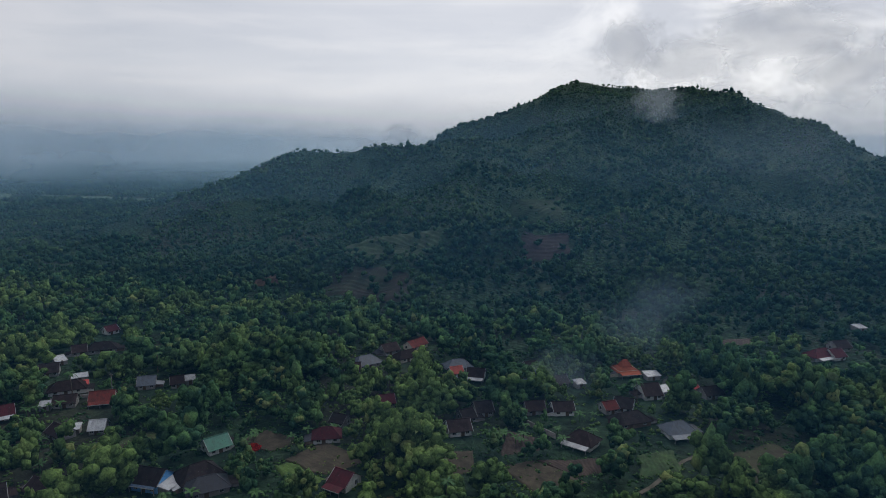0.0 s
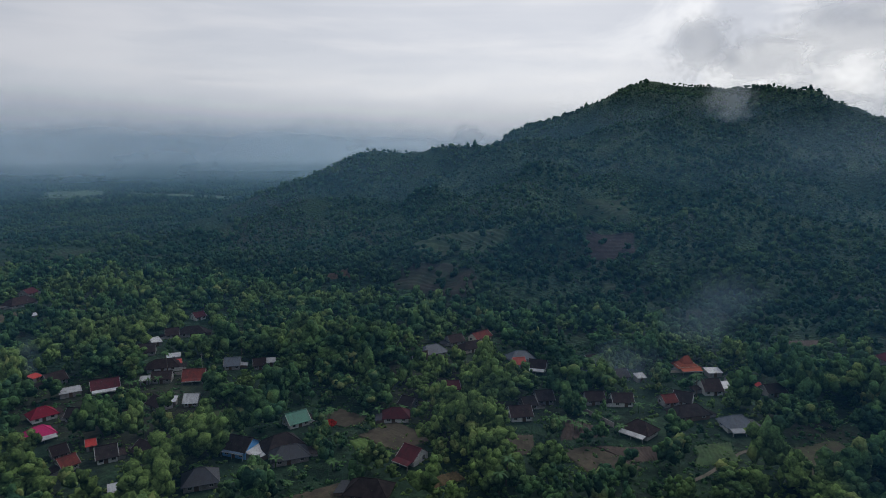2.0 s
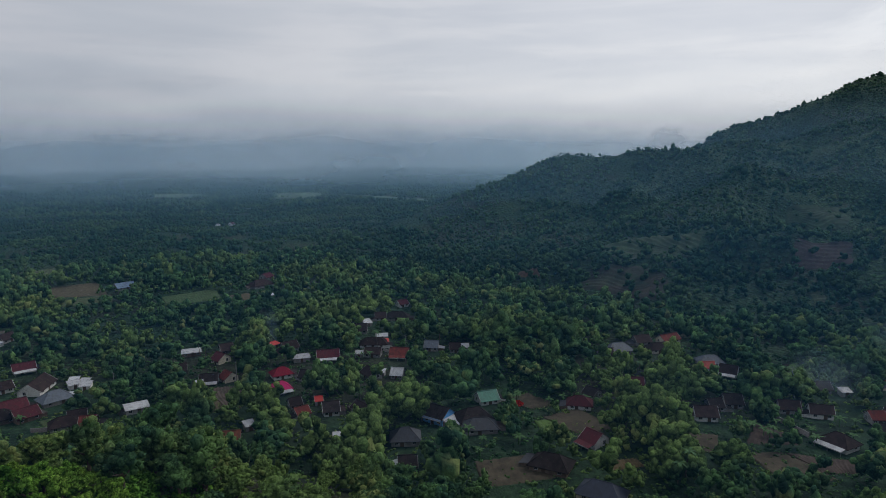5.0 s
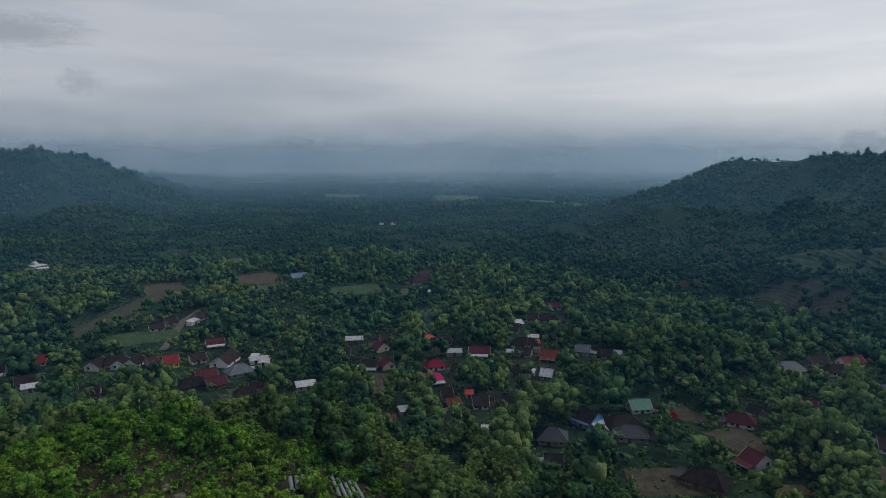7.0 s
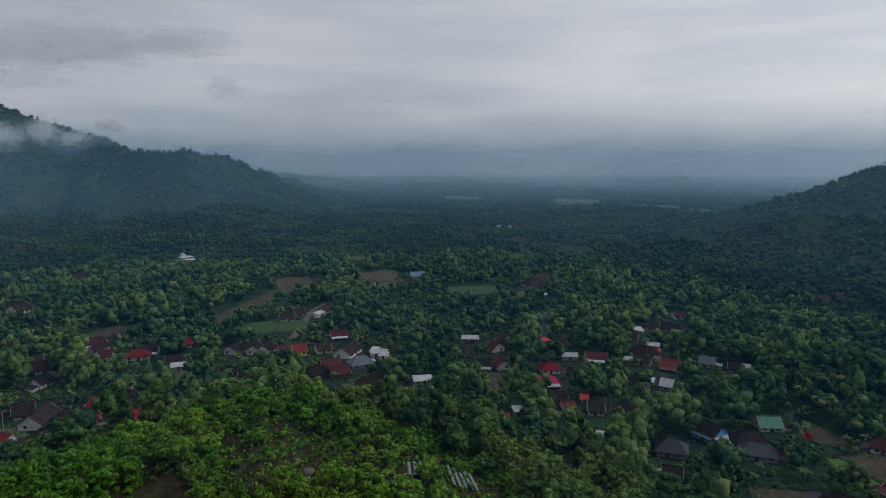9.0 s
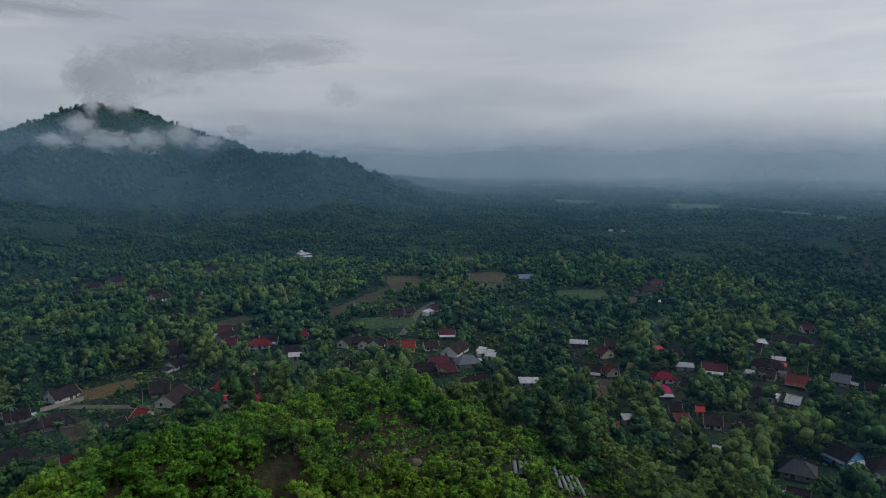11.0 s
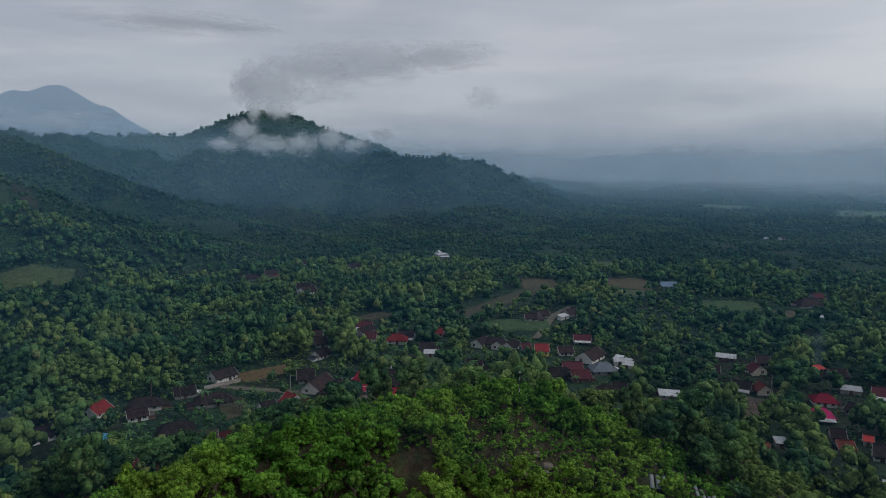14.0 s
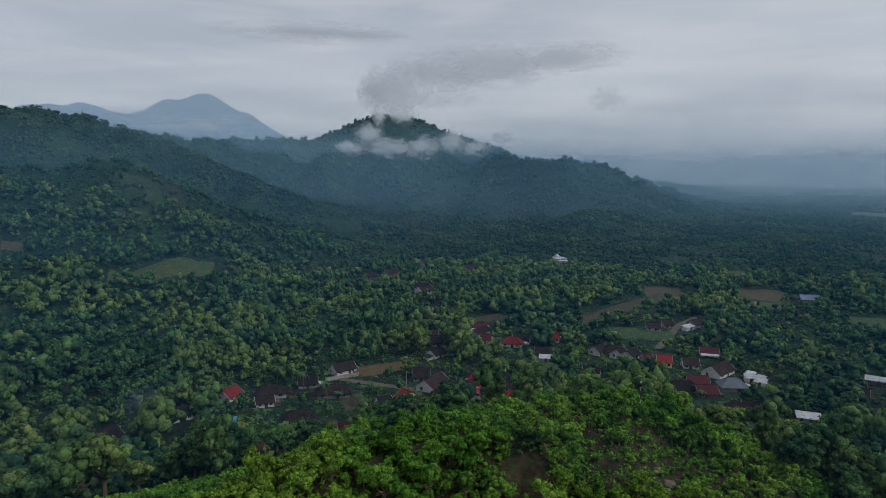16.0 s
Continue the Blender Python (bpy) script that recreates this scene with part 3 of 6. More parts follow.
def house(x, y, turn, length, width, style, roof, wall, extra=""):
    length, width = length * (0.77 if style in "hj" else 0.93), width * (0.80 if style in "hj" else 0.86)
    hl, hw = length / 2, width / 2
    eave = {"g": 2.45, "h": 2.45, "j": 2.8, "s": 2.1}[style]
    eave += 0.7 if wall in ("blue", "yellow") else 0.0
    base = min(land_at(x + dx, y + dy) for dx in (-3, 3) for dy in (-3, 3))
    kind = "shed" if style == "s" and length * width < 34 else "house"
    ob = new(kind)
    ob.matrix_world = pose(x, y, base - 0.15, 0, 0, turn)
    c, s_ = math.cos(radians(turn)), math.sin(radians(turn))
    side = 1 if (-s_ * (15 - x) + c * (-25 - y)) > 0 else -1     # the long side that faces the camera
    end = 1 if (c * (15 - x) + s_ * (-25 - y)) > 0 else -1
    # walls with gables
    t = 0.16
    walls = Solid().box((-hl, -hw, 0), (hl, -hw + t, eave)).box((-hl, hw - t, 0), (hl, hw, eave)).box((-hl, -hw + t, 0), (-hl + t, hw - t, eave)).box((hl - t, -hw + t, 0), (hl, hw - t, eave))
    rise = 0.35 * width
    if style == "g":
        for a in (-hl, hl - t):
            walls.face_set([(a, -hw, eave), (a, hw, eave), (a, 0, eave + rise - 0.1), (a + t, -hw, eave), (a + t, hw, eave), (a + t, 0, eave + rise - 0.1)], [(0, 2, 1), (3, 4, 5), (1, 2, 5, 4), (2, 0, 3, 5)])
    part("wall", walls, WALL[wall], ob, "blue painted walls" if wall == "blue" else "yellow painted walls" if wall == "yellow" else "")
    # roof and its ridge
    top, caps = Solid(), Solid()
    o, drop = 0.65, 0.65 * 0.66
    if style == "g":
        zr = eave + rise
        for k in (-1, 1):
            e = [(-hl - 0.5, k * (hw + o), eave - drop), (hl + 0.5, k * (hw + o), eave - drop), (hl + 0.5, 0, zr), (-hl - 0.5, 0, zr)]
            top.slab(e if k < 0 else [e[1], e[0], e[3], e[2]], 0.13)
        caps.box((-hl - 0.55, -0.16, zr - 0.07), (hl + 0.55, 0.16, zr + 0.10))
        for q in (-hl - 0.53, hl + 0.37):
            rim = Solid()
            for k in (-1, 1):
                e = [(q, k * (hw + o + 0.03), eave - drop + 0.03), (q + 0.11, k * (hw + o + 0.03), eave - drop + 0.03), (q + 0.11, 0, zr + 0.05), (q, 0, zr + 0.05)]
                rim.slab(e if k < 0 else [e[1], e[0], e[3], e[2]], 0.22)
            part("bargeboard", rim, PLASTER if wall in ("white", "yellow") else CONCRETE, ob)
    elif style == "h":
        rx, zr = max(hl - hw * 0.85, 0.4), eave + rise
        hip(top, hl + o, hw + o, eave - drop, rx, zr)
        caps.bar((-rx, 0, zr), (rx, 0, zr), 0.13)
        for a in (-1, 1):
            for b in (-1, 1):
                caps.bar((a * rx, 0, zr), (a * (hl + o), b * (hw + o), eave - drop), 0.11)
    elif style == "j":
        mid, zm, zr = 0.42, eave + 0.14 * width, 3.4 + 0.42 * width
        mx, my = hl - hw * (1 - mid), hw * mid
        lo = [(-hl - o, -hw - o, eave - drop), (hl + o, -hw - o, eave - drop), (hl + o, hw + o, eave - drop), (-hl - o, hw + o, eave - drop)]
        up_ = [(-mx, -my, zm), (mx, -my, zm), (mx, my, zm), (-mx, my, zm)]
        for k in range(4):
            top.slab([lo[k], lo[(k + 1) % 4], up_[(k + 1) % 4], up_[k]], 0.13)
        rx = max(mx - my * 0.8, 0.5)
        hip(top, mx + 0.25, my + 0.25, zm + 0.12, rx, zr)
        caps.bar((-rx, 0, zr), (rx, 0, zr), 0.14)
        for a in (-1, 1):
            for b in (-1, 1):
                caps.bar((a * rx, 0, zr), (a * mx, b * my, zm + 0.2), 0.11)
                caps.bar((a * mx, b * my, zm), (a * (hl + o), b * (hw + o), eave - drop), 0.11)
    else:
        k = side
        top.slab([(-hl - 0.35, -hw - 0.4, eave + (0.9 if k > 0 else 0.05)), (hl + 0.35, -hw - 0.4, eave + (0.9 if k > 0 else 0.05)),
                  (hl + 0.35, hw + 0.4, eave + (0.05 if k > 0 else 0.9)), (-hl - 0.35, hw + 0.4, eave + (0.05 if k > 0 else 0.9))], 0.06)
        for q in (-hl - 0.35, hl + 0.25):
            caps = Solid().slab([(q, -hw - 0.4, eave + (0.99 if k > 0 else 0.14)), (q + 0.1, -hw - 0.4, eave + (0.99 if k > 0 else 0.14)),
                       (q + 0.1, hw + 0.4, eave + (0.14 if k > 0 else 0.99)), (q, hw + 0.4, eave + (0.14 if k > 0 else 0.99))], 0.07)
            part("bargeboard", caps, CONCRETE, ob)
    r = part("roof", top, ROOF[roof], ob, ROOFS[roof][2])
    if style != "s":
        part("ridge_cap", caps, ROOF[roof], r)
    # openings
    if kind == "house":
        d = part("door", DOOR, None, ob)
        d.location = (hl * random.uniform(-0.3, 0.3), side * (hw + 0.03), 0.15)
        spots = [(-0.62, 0), (0.62, 0)] + ([(0, 1)] if style != "s" else [])
        for a, on_end in spots:
            win = part("window", WINDOW, None, ob)
            if on_end:
                win.location, win.rotation_euler = (end * (hl + 0.03), hw * 0.35, 1.6), (0, 0, math.pi / 2)
            else:
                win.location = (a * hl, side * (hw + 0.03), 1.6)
            part("pane", GLASS, None, win)
    else:
        d = part("door", DOOR, None, ob)
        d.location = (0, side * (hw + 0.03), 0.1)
    # kitchen or store built against one end
    if kind == "house" and random.random() < 0.62:
        way_, al, aw = random.choice((-1, 1)), random.uniform(2.2, 3.8), hw * random.uniform(0.5, 0.9)
        x0, x1 = sorted((way_ * (hl + 0.02), way_ * (hl + al)))
        ay = random.uniform(-0.3, 0.3) * hw
        z0, z1 = eave - 0.45, eave - 0.45 - 0.22 * al
        an = part("annex", Solid().box((x0, ay - aw, 0), (x1, ay + aw, z1 - 0.05)), WALL[random.choice(("grey", "brown", "grey", wall))], ob)
        e = [(x0 - 0.3, ay - aw - 0.3, z0 if way_ > 0 else z1), (x1 + 0.3, ay - aw - 0.3, z1 if way_ > 0 else z0), (x1 + 0.3, ay + aw + 0.3, z1 if way_ > 0 else z0), (x0 - 0.3, ay + aw + 0.3, z0 if way_ > 0 else z1)]
        part("annex_roof", Solid().slab(e, 0.07), ROOF[random.choice(("dark", "brown", "dark", "old", "white", "slatedk"))], an)
    # porches and lean-tos on the side that faces the camera
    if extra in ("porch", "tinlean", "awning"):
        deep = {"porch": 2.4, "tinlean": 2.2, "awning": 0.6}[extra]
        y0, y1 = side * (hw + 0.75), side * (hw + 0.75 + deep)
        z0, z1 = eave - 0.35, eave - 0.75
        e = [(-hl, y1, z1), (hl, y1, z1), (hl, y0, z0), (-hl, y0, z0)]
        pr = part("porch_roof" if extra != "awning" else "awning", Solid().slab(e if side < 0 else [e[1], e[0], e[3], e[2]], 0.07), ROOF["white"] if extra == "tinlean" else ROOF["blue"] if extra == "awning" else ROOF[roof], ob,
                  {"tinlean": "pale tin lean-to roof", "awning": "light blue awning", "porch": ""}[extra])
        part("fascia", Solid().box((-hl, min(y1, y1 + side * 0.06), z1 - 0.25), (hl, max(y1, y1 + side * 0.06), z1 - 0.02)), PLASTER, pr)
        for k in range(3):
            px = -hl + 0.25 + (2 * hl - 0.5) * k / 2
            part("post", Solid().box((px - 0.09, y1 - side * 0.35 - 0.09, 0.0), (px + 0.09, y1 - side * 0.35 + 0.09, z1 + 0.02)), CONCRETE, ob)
    names = {"white": "white", "cream": "cream", "grey": "grey", "brown": "timber", "blue": "blue", "yellow": "yellow"}
    tail = {"porch": " and porch", "tinlean": " and lean-to", "awning": " and awning", "": " among trees"}[extra]
    tagged(ob, f"{kind} with {names[wall]} walls, {ROOFS[roof][2]}{tail}", kind, "village houses" if kind == "house" else "village sheds")
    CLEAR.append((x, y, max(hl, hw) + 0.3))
    # clear and low-tree zones reach towards the camera so that the house shows
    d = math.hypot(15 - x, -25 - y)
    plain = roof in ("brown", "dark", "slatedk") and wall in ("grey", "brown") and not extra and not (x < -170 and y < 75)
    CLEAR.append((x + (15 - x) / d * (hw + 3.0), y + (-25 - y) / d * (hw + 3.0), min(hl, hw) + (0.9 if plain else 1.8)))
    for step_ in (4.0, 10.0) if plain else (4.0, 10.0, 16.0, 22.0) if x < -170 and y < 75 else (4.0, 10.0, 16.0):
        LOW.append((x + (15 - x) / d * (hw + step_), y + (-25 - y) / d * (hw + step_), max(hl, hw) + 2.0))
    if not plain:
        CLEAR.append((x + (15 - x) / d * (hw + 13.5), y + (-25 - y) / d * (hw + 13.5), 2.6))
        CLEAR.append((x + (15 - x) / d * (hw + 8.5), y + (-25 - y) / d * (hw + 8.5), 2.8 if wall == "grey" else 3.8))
    return ob


house(-225.2, 157.6, 55, 10.5, 8.0, "g", "maroon", "white", "tinlean")
house(-224.3, 185.6, 44, 16.6, 9.0, "h", "brown", "white")
house(-230.0, 196.4, 49, 6.2, 4.0, "s", "white", "grey")
house(-221.9, 191.2, 50, 3.4, 4.0, "s", "scarlet", "grey")
house(-203.5, 183.2, 36, 9.0, 8.0, "g", "redtile", "cream", "porch")
house(-213.5, 175.5, 36, 8.0, 7.0, "g", "brown", "grey")
house(-199.5, 201.5, 36, 6.8, 8.0, "g", "slate", "grey")
house(-183.6, 162.6, 33, 5.2, 7.0, "g", "white", "grey")
house(-191.8, 154.8, -14, 8.3, 7.0, "g", "brown", "grey")
house(-190.3, 158.8, 35, 4.0, 4.0, "s", "white", "grey")
house(-217.0, 169.9, 37, 4.1, 4.0, "s", "white", "grey")
house(-135.6, 163.6, 62, 7.8, 8.0, "g", "green", "white")
house(-127.6, 145.6, 61, 15.2, 11.0, "h", "dark", "white", "tinlean")
house(-137.6, 138.6, 5, 9.2, 9.0, "g", "dark", "blue", "awning")
house(-120.8, 141.1, 48, 14.1, 9.0, "h", "slatedk", "grey")
house(-134.4, 118.3, 46, 12.0, 10.0, "h", "slatedk", "grey")
house(-85.3, 156.3, -12, 6.7, 8.0, "g", "maroon", "white", "porch")
house(-67.4, 128.3, 10, 15.8, 10.0, "h", "navy", "cream")
house(-87.2, 133.7, 15, 15.1, 10.0, "h", "dark", "brown")
house(-120.9, 105.9, 47, 5.6, 7.0, "g", "dark", "brown")
house(-171.9, 116.9, 56, 6.0, 8.0, "g", "dark", "white")
house(-182.1, 119.2, 56, 3.0, 4.0, "s", "scarlet", "grey")
house(-156.2, 129.7, 23, 5.2, 7.0, "g", "dark", "grey")
house(-104.8, 180.4, 29, 11.1, 8.0, "h", "maroon", "white")
house(-98.3, 213.3, 36, 5.7, 7.0, "g", "maroon", "grey")
house(-106.2, 192.4, -6, 5.5, 6.0, "g", "dark", "grey")
house(-125.4, 250.6, 57, 16.1, 10.0, "h", "slate", "grey")
house(-127.0, 241.7, 36, 6.9, 7.0, "g", "brown", "grey")
house(-123.3, 271.0, 55, 8.1, 8.0, "g", "brown", "grey")
house(-111.4, 265.4, 57, 15.8, 8.0, "h", "brown", "cream")
house(-114.5, 282.6, 69, 11.3, 7.0, "g", "redtile", "cream")
house(-85.8, 260.0, 38, 13.7, 9.0, "h", "slate", "grey")
house(-84.1, 252.5, 41, 5.4, 6.0, "g", "salmon", "white")
house(-74.9, 251.7, 8, 7.4, 8.0, "g", "brown", "white", "tinlean")
house(-17.3, 278.2, 31, 11.4, 9.4, "j", "orange", "cream", "porch")
house(-6.3, 275.6, 31, 6.3, 5.0, "s", "white", "grey")
house(3.0, 268.1, 35, 6.8, 9.0, "g", "brown", "grey")
house(-6.6, 255.4, 29, 7.5, 10.0, "g", "brown", "white")
house(-1.0, 259.3, 46, 5.9, 5.0, "s", "white", "grey")
house(6.5, 271.4, 36, 5.3, 5.0, "s", "white", "grey")
house(10.6, 264.9, 23, 3.0, 4.0, "s", "scarlet", "grey")
house(15.7, 263.1, 36, 8.2, 7.0, "g", "dark", "grey")
house(4.1, 223.4, 30, 12.5, 9.0, "h", "slate", "white", "porch")
house(-25.0, 205.0, -20, 11.7, 9.0, "h", "brown", "white", "tinlean")
house(-65.8, 200.1, 34, 8.0, 8.0, "g", "brown", "white")
house(-62.5, 218.1, 35, 6.5, 8.0, "g", "dark", "grey")
house(-66.2, 210.2, 46, 5.2, 7.0, "g", "dark", "grey")
house(-19.8, 235.0, 40, 5.5, 6.0, "g", "redtile", "grey")
house(-14.5, 238.9, -5, 6.9, 8.0, "g", "dark", "white")
house(-45.2, 225.5, 29, 7.1, 7.0, "g", "brown", "grey")
house(-35.4, 228.3, 25, 7.8, 7.0, "g", "brown", "white")
house(-41.2, 254.9, 39, 6.4, 7.0, "g", "brown", "grey")
house(-33.1, 256.1, 39, 4.1, 4.0, "s", "white", "grey")
house(-56.2, 270.7, 34, 5.5, 5.0, "g", "brown", "white")
house(-11.8, 226.3, 39, 16.4, 9.0, "h", "dark", "brown")
house(65.6, 332.5, 41, 16.4, 9.0, "h", "maroon", "white", "tinlean")
house(71.7, 334.3, 36, 7.0, 8.0, "g", "maroon", "white")
house(76.3, 348.7, 35, 8.5, 8.0, "g", "brown", "grey")
house(94.0, 390.6, 31, 5.8, 6.0, "s", "white", "grey")
house(-281.1, 119.0, 64, 9.3, 6.0, "s", "white", "brown")
house(-260.5, 122.9, 7, 6.0, 8.0, "g", "maroon", "cream")
house(-234.4, 111.6, -2, 5.9, 7.0, "g", "redtile", "cream")
house(-238.0, 104.8, 55, 7.6, 7.0, "g", "dark", "grey", "tinlean")
house(-236.1, 99.2, 64, 3.0, 4.0, "s", "white", "grey")
house(-229.8, 70.8, 76, 8.6, 6.0, "s", "white", "grey")
house(-281.3, 66.7, 57, 3.9, 5.0, "s", "white", "grey")
house(-276.6, 69.2, 41, 4.0, 4.0, "s", "white", "white")
house(-220.6, 128.6, 72, 10.4, 8.0, "h", "crimson", "white")
house(-205.3, 117.4, 72, 10.3, 8.0, "h", "magenta", "white", "tinlean")
house(-232.2, 147.5, 62, 7.9, 5.0, "s", "white", "grey")
house(-236.5, 52.6, 71, 6.0, 8.0, "g", "brown", "grey")
house(-228.0, 53.2, 59, 5.2, 7.0, "g", "redtile", "grey")
house(-175.9, 77.6, 54, 8.0, 8.0, "g", "orangetile", "brown")
house(-181.1, 88.5, 77, 3.6, 4.0, "s", "white", "grey")
house(-176.8, 107.2, 79, 5.1, 6.0, "g", "redtile", "grey")
house(-209.7, 133.9, 30, 5.2, 7.0, "g", "dark", "grey")
house(-186.4, 111.2, 70, 4.5, 6.0, "g", "brown", "grey")
house(-150.6, 102.9, 52, 3.2, 4.0, "s", "white", "grey")
house(-163.2, 125.2, -7, 8.9, 6.0, "g", "brown", "grey")
house(-261.3, 103.6, 65, 5.2, 7.0, "g", "brown", "grey")
house(-347.5, -58.8, 81, 8.7, 8.0, "g", "maroon", "cream", "tinlean")
house(-322.6, -53.8, 83, 6.0, 8.0, "g", "maroon", "cream")
house(-317.0, -40.0, 82, 13.4, 9.0, "h", "red", "white")
house(-323.8, -35.1, 78, 9.1, 8.0, "g", "dark", "white", "tinlean")
house(-330.2, -17.7, 78, 6.2, 8.0, "g", "red", "cream")
house(-299.9, -24.0, 89, 9.0, 8.0, "g", "dark", "grey")
house(-291.0, -23.3, 88, 6.4, 5.0, "s", "white", "grey")
house(-327.2, -83.2, 98, 6.0, 8.0, "g", "brown", "white")
house(-246.8, -53.4, 71, 14.7, 12.0, "j", "crimson", "white", "porch")
house(-240.5, -59.6, 79, 18.5, 14.0, "h", "dark", "brown")
house(-233.5, -37.9, 82, 12.7, 8.0, "h", "crimson", "white")
house(-257.7, -78.1, 100, 7.5, 10.0, "g", "dark", "grey")
house(-246.9, -71.5, 161, 15.4, 9.0, "g", "brown", "white", "porch")
house(-229.0, -79.1, 49, 6.0, 8.0, "g", "red", "white")
house(-223.0, -70.3, 85, 8.5, 8.0, "g", "maroon", "white")
house(-224.6, -65.3, 117, 3.2, 5.0, "s", "scarlet", "grey")
house(-293.1, 31.6, 87, 6.7, 8.0, "g", "red", "yellow")
house(-309.0, 3.1, 146, 10.6, 7.0, "g", "dark", "white")
house(-304.7, 12.5, 155, 9.8, 7.0, "g", "dark", "white")
house(-302.8, 18.0, 146, 10.4, 7.0, "g", "dark", "white")
house(-309.2, 10.9, 91, 13.7, 8.0, "h", "dark", "grey")
house(-299.0, 24.6, 104, 4.9, 6.0, "g", "maroon", "grey")
house(-292.9, 43.4, 92, 7.5, 7.0, "g", "brown", "white")
house(-314.5, 57.4, 82, 9.1, 7.0, "g", "maroon", "white", "tinlean")
house(-284.5, 53.7, 140, 16.0, 10.0, "g", "brown", "white")
house(-265.0, 39.9, 89, 9.2, 9.0, "g", "maroon", "brown")
house(-253.4, 40.6, 96, 8.5, 8.0, "g", "maroon", "brown")
house(-257.2, 32.4, 91, 15.4, 9.0, "h", "dark", "brown")
house(-264.4, 54.1, 93, 14.1, 10.0, "h", "slate", "grey")
house(-276.9, 65.2, 84, 4.8, 5.0, "s", "white", "white")
house(-271.6, 67.9, 57, 4.5, 5.0, "s", "white", "white")
house(-233.5, 47.3, 72, 12.0, 8.0, "h", "brown", "grey")
house(-267.1, -3.9, 75, 7.5, 10.0, "g", "brown", "grey")
house(-365.7, 59.3, 133, 8.6, 4.0, "s", "white", "white")
house(-363.0, 39.3, 87, 8.3, 7.0, "g", "brown", "white")
house(-371.7, 48.2, 107, 6.6, 7.0, "g", "brown", "grey")
house(-375.0, 65.9, 125, 9.6, 7.0, "g", "brown", "grey")
house(-467.0, 164.2, 90, 13.4, 9.0, "g", "blue", "grey")
house(-397.7, 232.1, 91, 20.6, 12.0, "h", "brown", "grey")
house(-422.9, 253.4, 108, 9.1, 8.0, "g", "maroon", "grey")
house(-361.2, 215.2, 67, 6.2, 4.0, "s", "white", "grey")
house(-259.6, 151.3, 99, 4.6, 4.0, "s", "scarlet", "grey")
house(-250.2, 153.4, 79, 7.8, 8.0, "g", "brown", "grey")
house(-271.9, 132.1, 72, 6.0, 8.0, "g", "brown", "grey")
house(-218.6, -148.2, 165, 8.3, 8.0, "g", "red", "white")
house(-188.7, -131.1, 78, 7.5, 10.0, "g", "skyblue", "white")
house(-160.1, -143.3, 112, 6.3, 8.0, "g", "brown", "white")
house(-156.6, -138.3, 130, 6.1, 7.0, "g", "brown", "white")
house(-194.9, -156.0, 142, 8.3, 8.0, "g", "dark", "white")
house(-171.5, -168.3, 157, 7.9, 9.0, "g", "dark", "grey")
house(-142.2, -148.9, 160, 6.8, 9.0, "g", "dark", "brown")
house(-171.0, -117.1, 125, 5.7, 7.0, "g", "maroon", "grey")
house(-152.7, -126.4, 155, 7.2, 7.0, "g", "brown", "grey")
house(-260.4, -114.4, 140, 11.3, 8.0, "g", "dark", "white")
house(-239.3, -123.5, 116, 8.3, 7.0, "g", "dark", "grey")
house(-225.5, -133.5, 105, 15.1, 8.0, "h", "dark", "white")
house(-230.2, -109.5, 107, 17.4, 9.0, "h", "dark", "grey")
house(-201.0, -113.4, 111, 14.6, 9.0, "h", "dark", "grey")
house(-214.6, -132.0, 121, 7.1, 6.0, "g", "brown", "white")
house(-200.2, -84.7, 113, 10.4, 6.0, "j", "brown", "grey")
house(-195.3, -94.9, 120, 4.4, 5.0, "s", "redtile", "grey")
house(-193.6, -101.5, 108, 8.6, 8.0, "g", "old", "grey")
house(-220.9, -86.7, 127, 6.0, 8.0, "g", "dark", "white")
house(-337.9, -58.4, 149, 13.8, 6.0, "g", "brown", "grey")
house(-292.4, -76.2, 147, 9.6, 6.0, "g", "dark", "white")
house(-248.6, -254.9, 130, 4.5, 6.0, "g", "white", "white")
house(-533.4, -151.5, 125, 10.6, 9.0, "g", "brown", "grey")
house(-511.8, -164.2, 95, 21.3, 10.0, "h", "brown", "grey")
house(-461.8, -111.2, 79, 11.3, 9.0, "g", "brown", "white")
house(-512.1, -144.0, 149, 8.3, 7.0, "g", "maroon", "grey")
house(-594.9, -129.8, 123, 10.0, 8.0, "g", "brown", "grey")
house(-573.1, -83.5, 115, 11.6, 9.0, "g", "brown", "grey")
house(-647.0, -1.7, 123, 13.8, 8.0, "s", "white", "grey")
house(-805.0, 448.0, 121, 9.0, 7.0, "g", "maroon", "white")
house(-812.0, 431.0, 121, 8.0, 4.0, "s", "white", "white")
house(-661.9, -4.2, 159, 7.0, 6.0, "g", "white", "white")
house(-627.5, 1.0, 99, 9.0, 3.0, "s", "white", "grey")
house(-447.1, -107.1, 140, 12.5, 10.0, "g", "brown", "white")
house(-313.7, -79.7, 112, 6.8, 9.0, "g", "brown", "grey")
house(-273.1, 253.5, 75, 6.5, 6.5, "g", "maroon", "white")
house(-258.5, 221.8, 49, 6.2, 8.0, "g", "brown", "grey")
house(-251.8, 228.7, 41, 15.8, 9.0, "h", "dark", "grey")
house(-255.7, 208.9, 63, 4.7, 8.0, "s", "white", "grey")
house(-247.5, 197.1, 44, 7.6, 9.0, "g", "dark", "grey")
house(-188.7, 206.4, 43, 5.2, 7.0, "g", "brown", "grey")
house(-186.0, 210.8, 42, 3.8, 5.0, "s", "white", "grey")


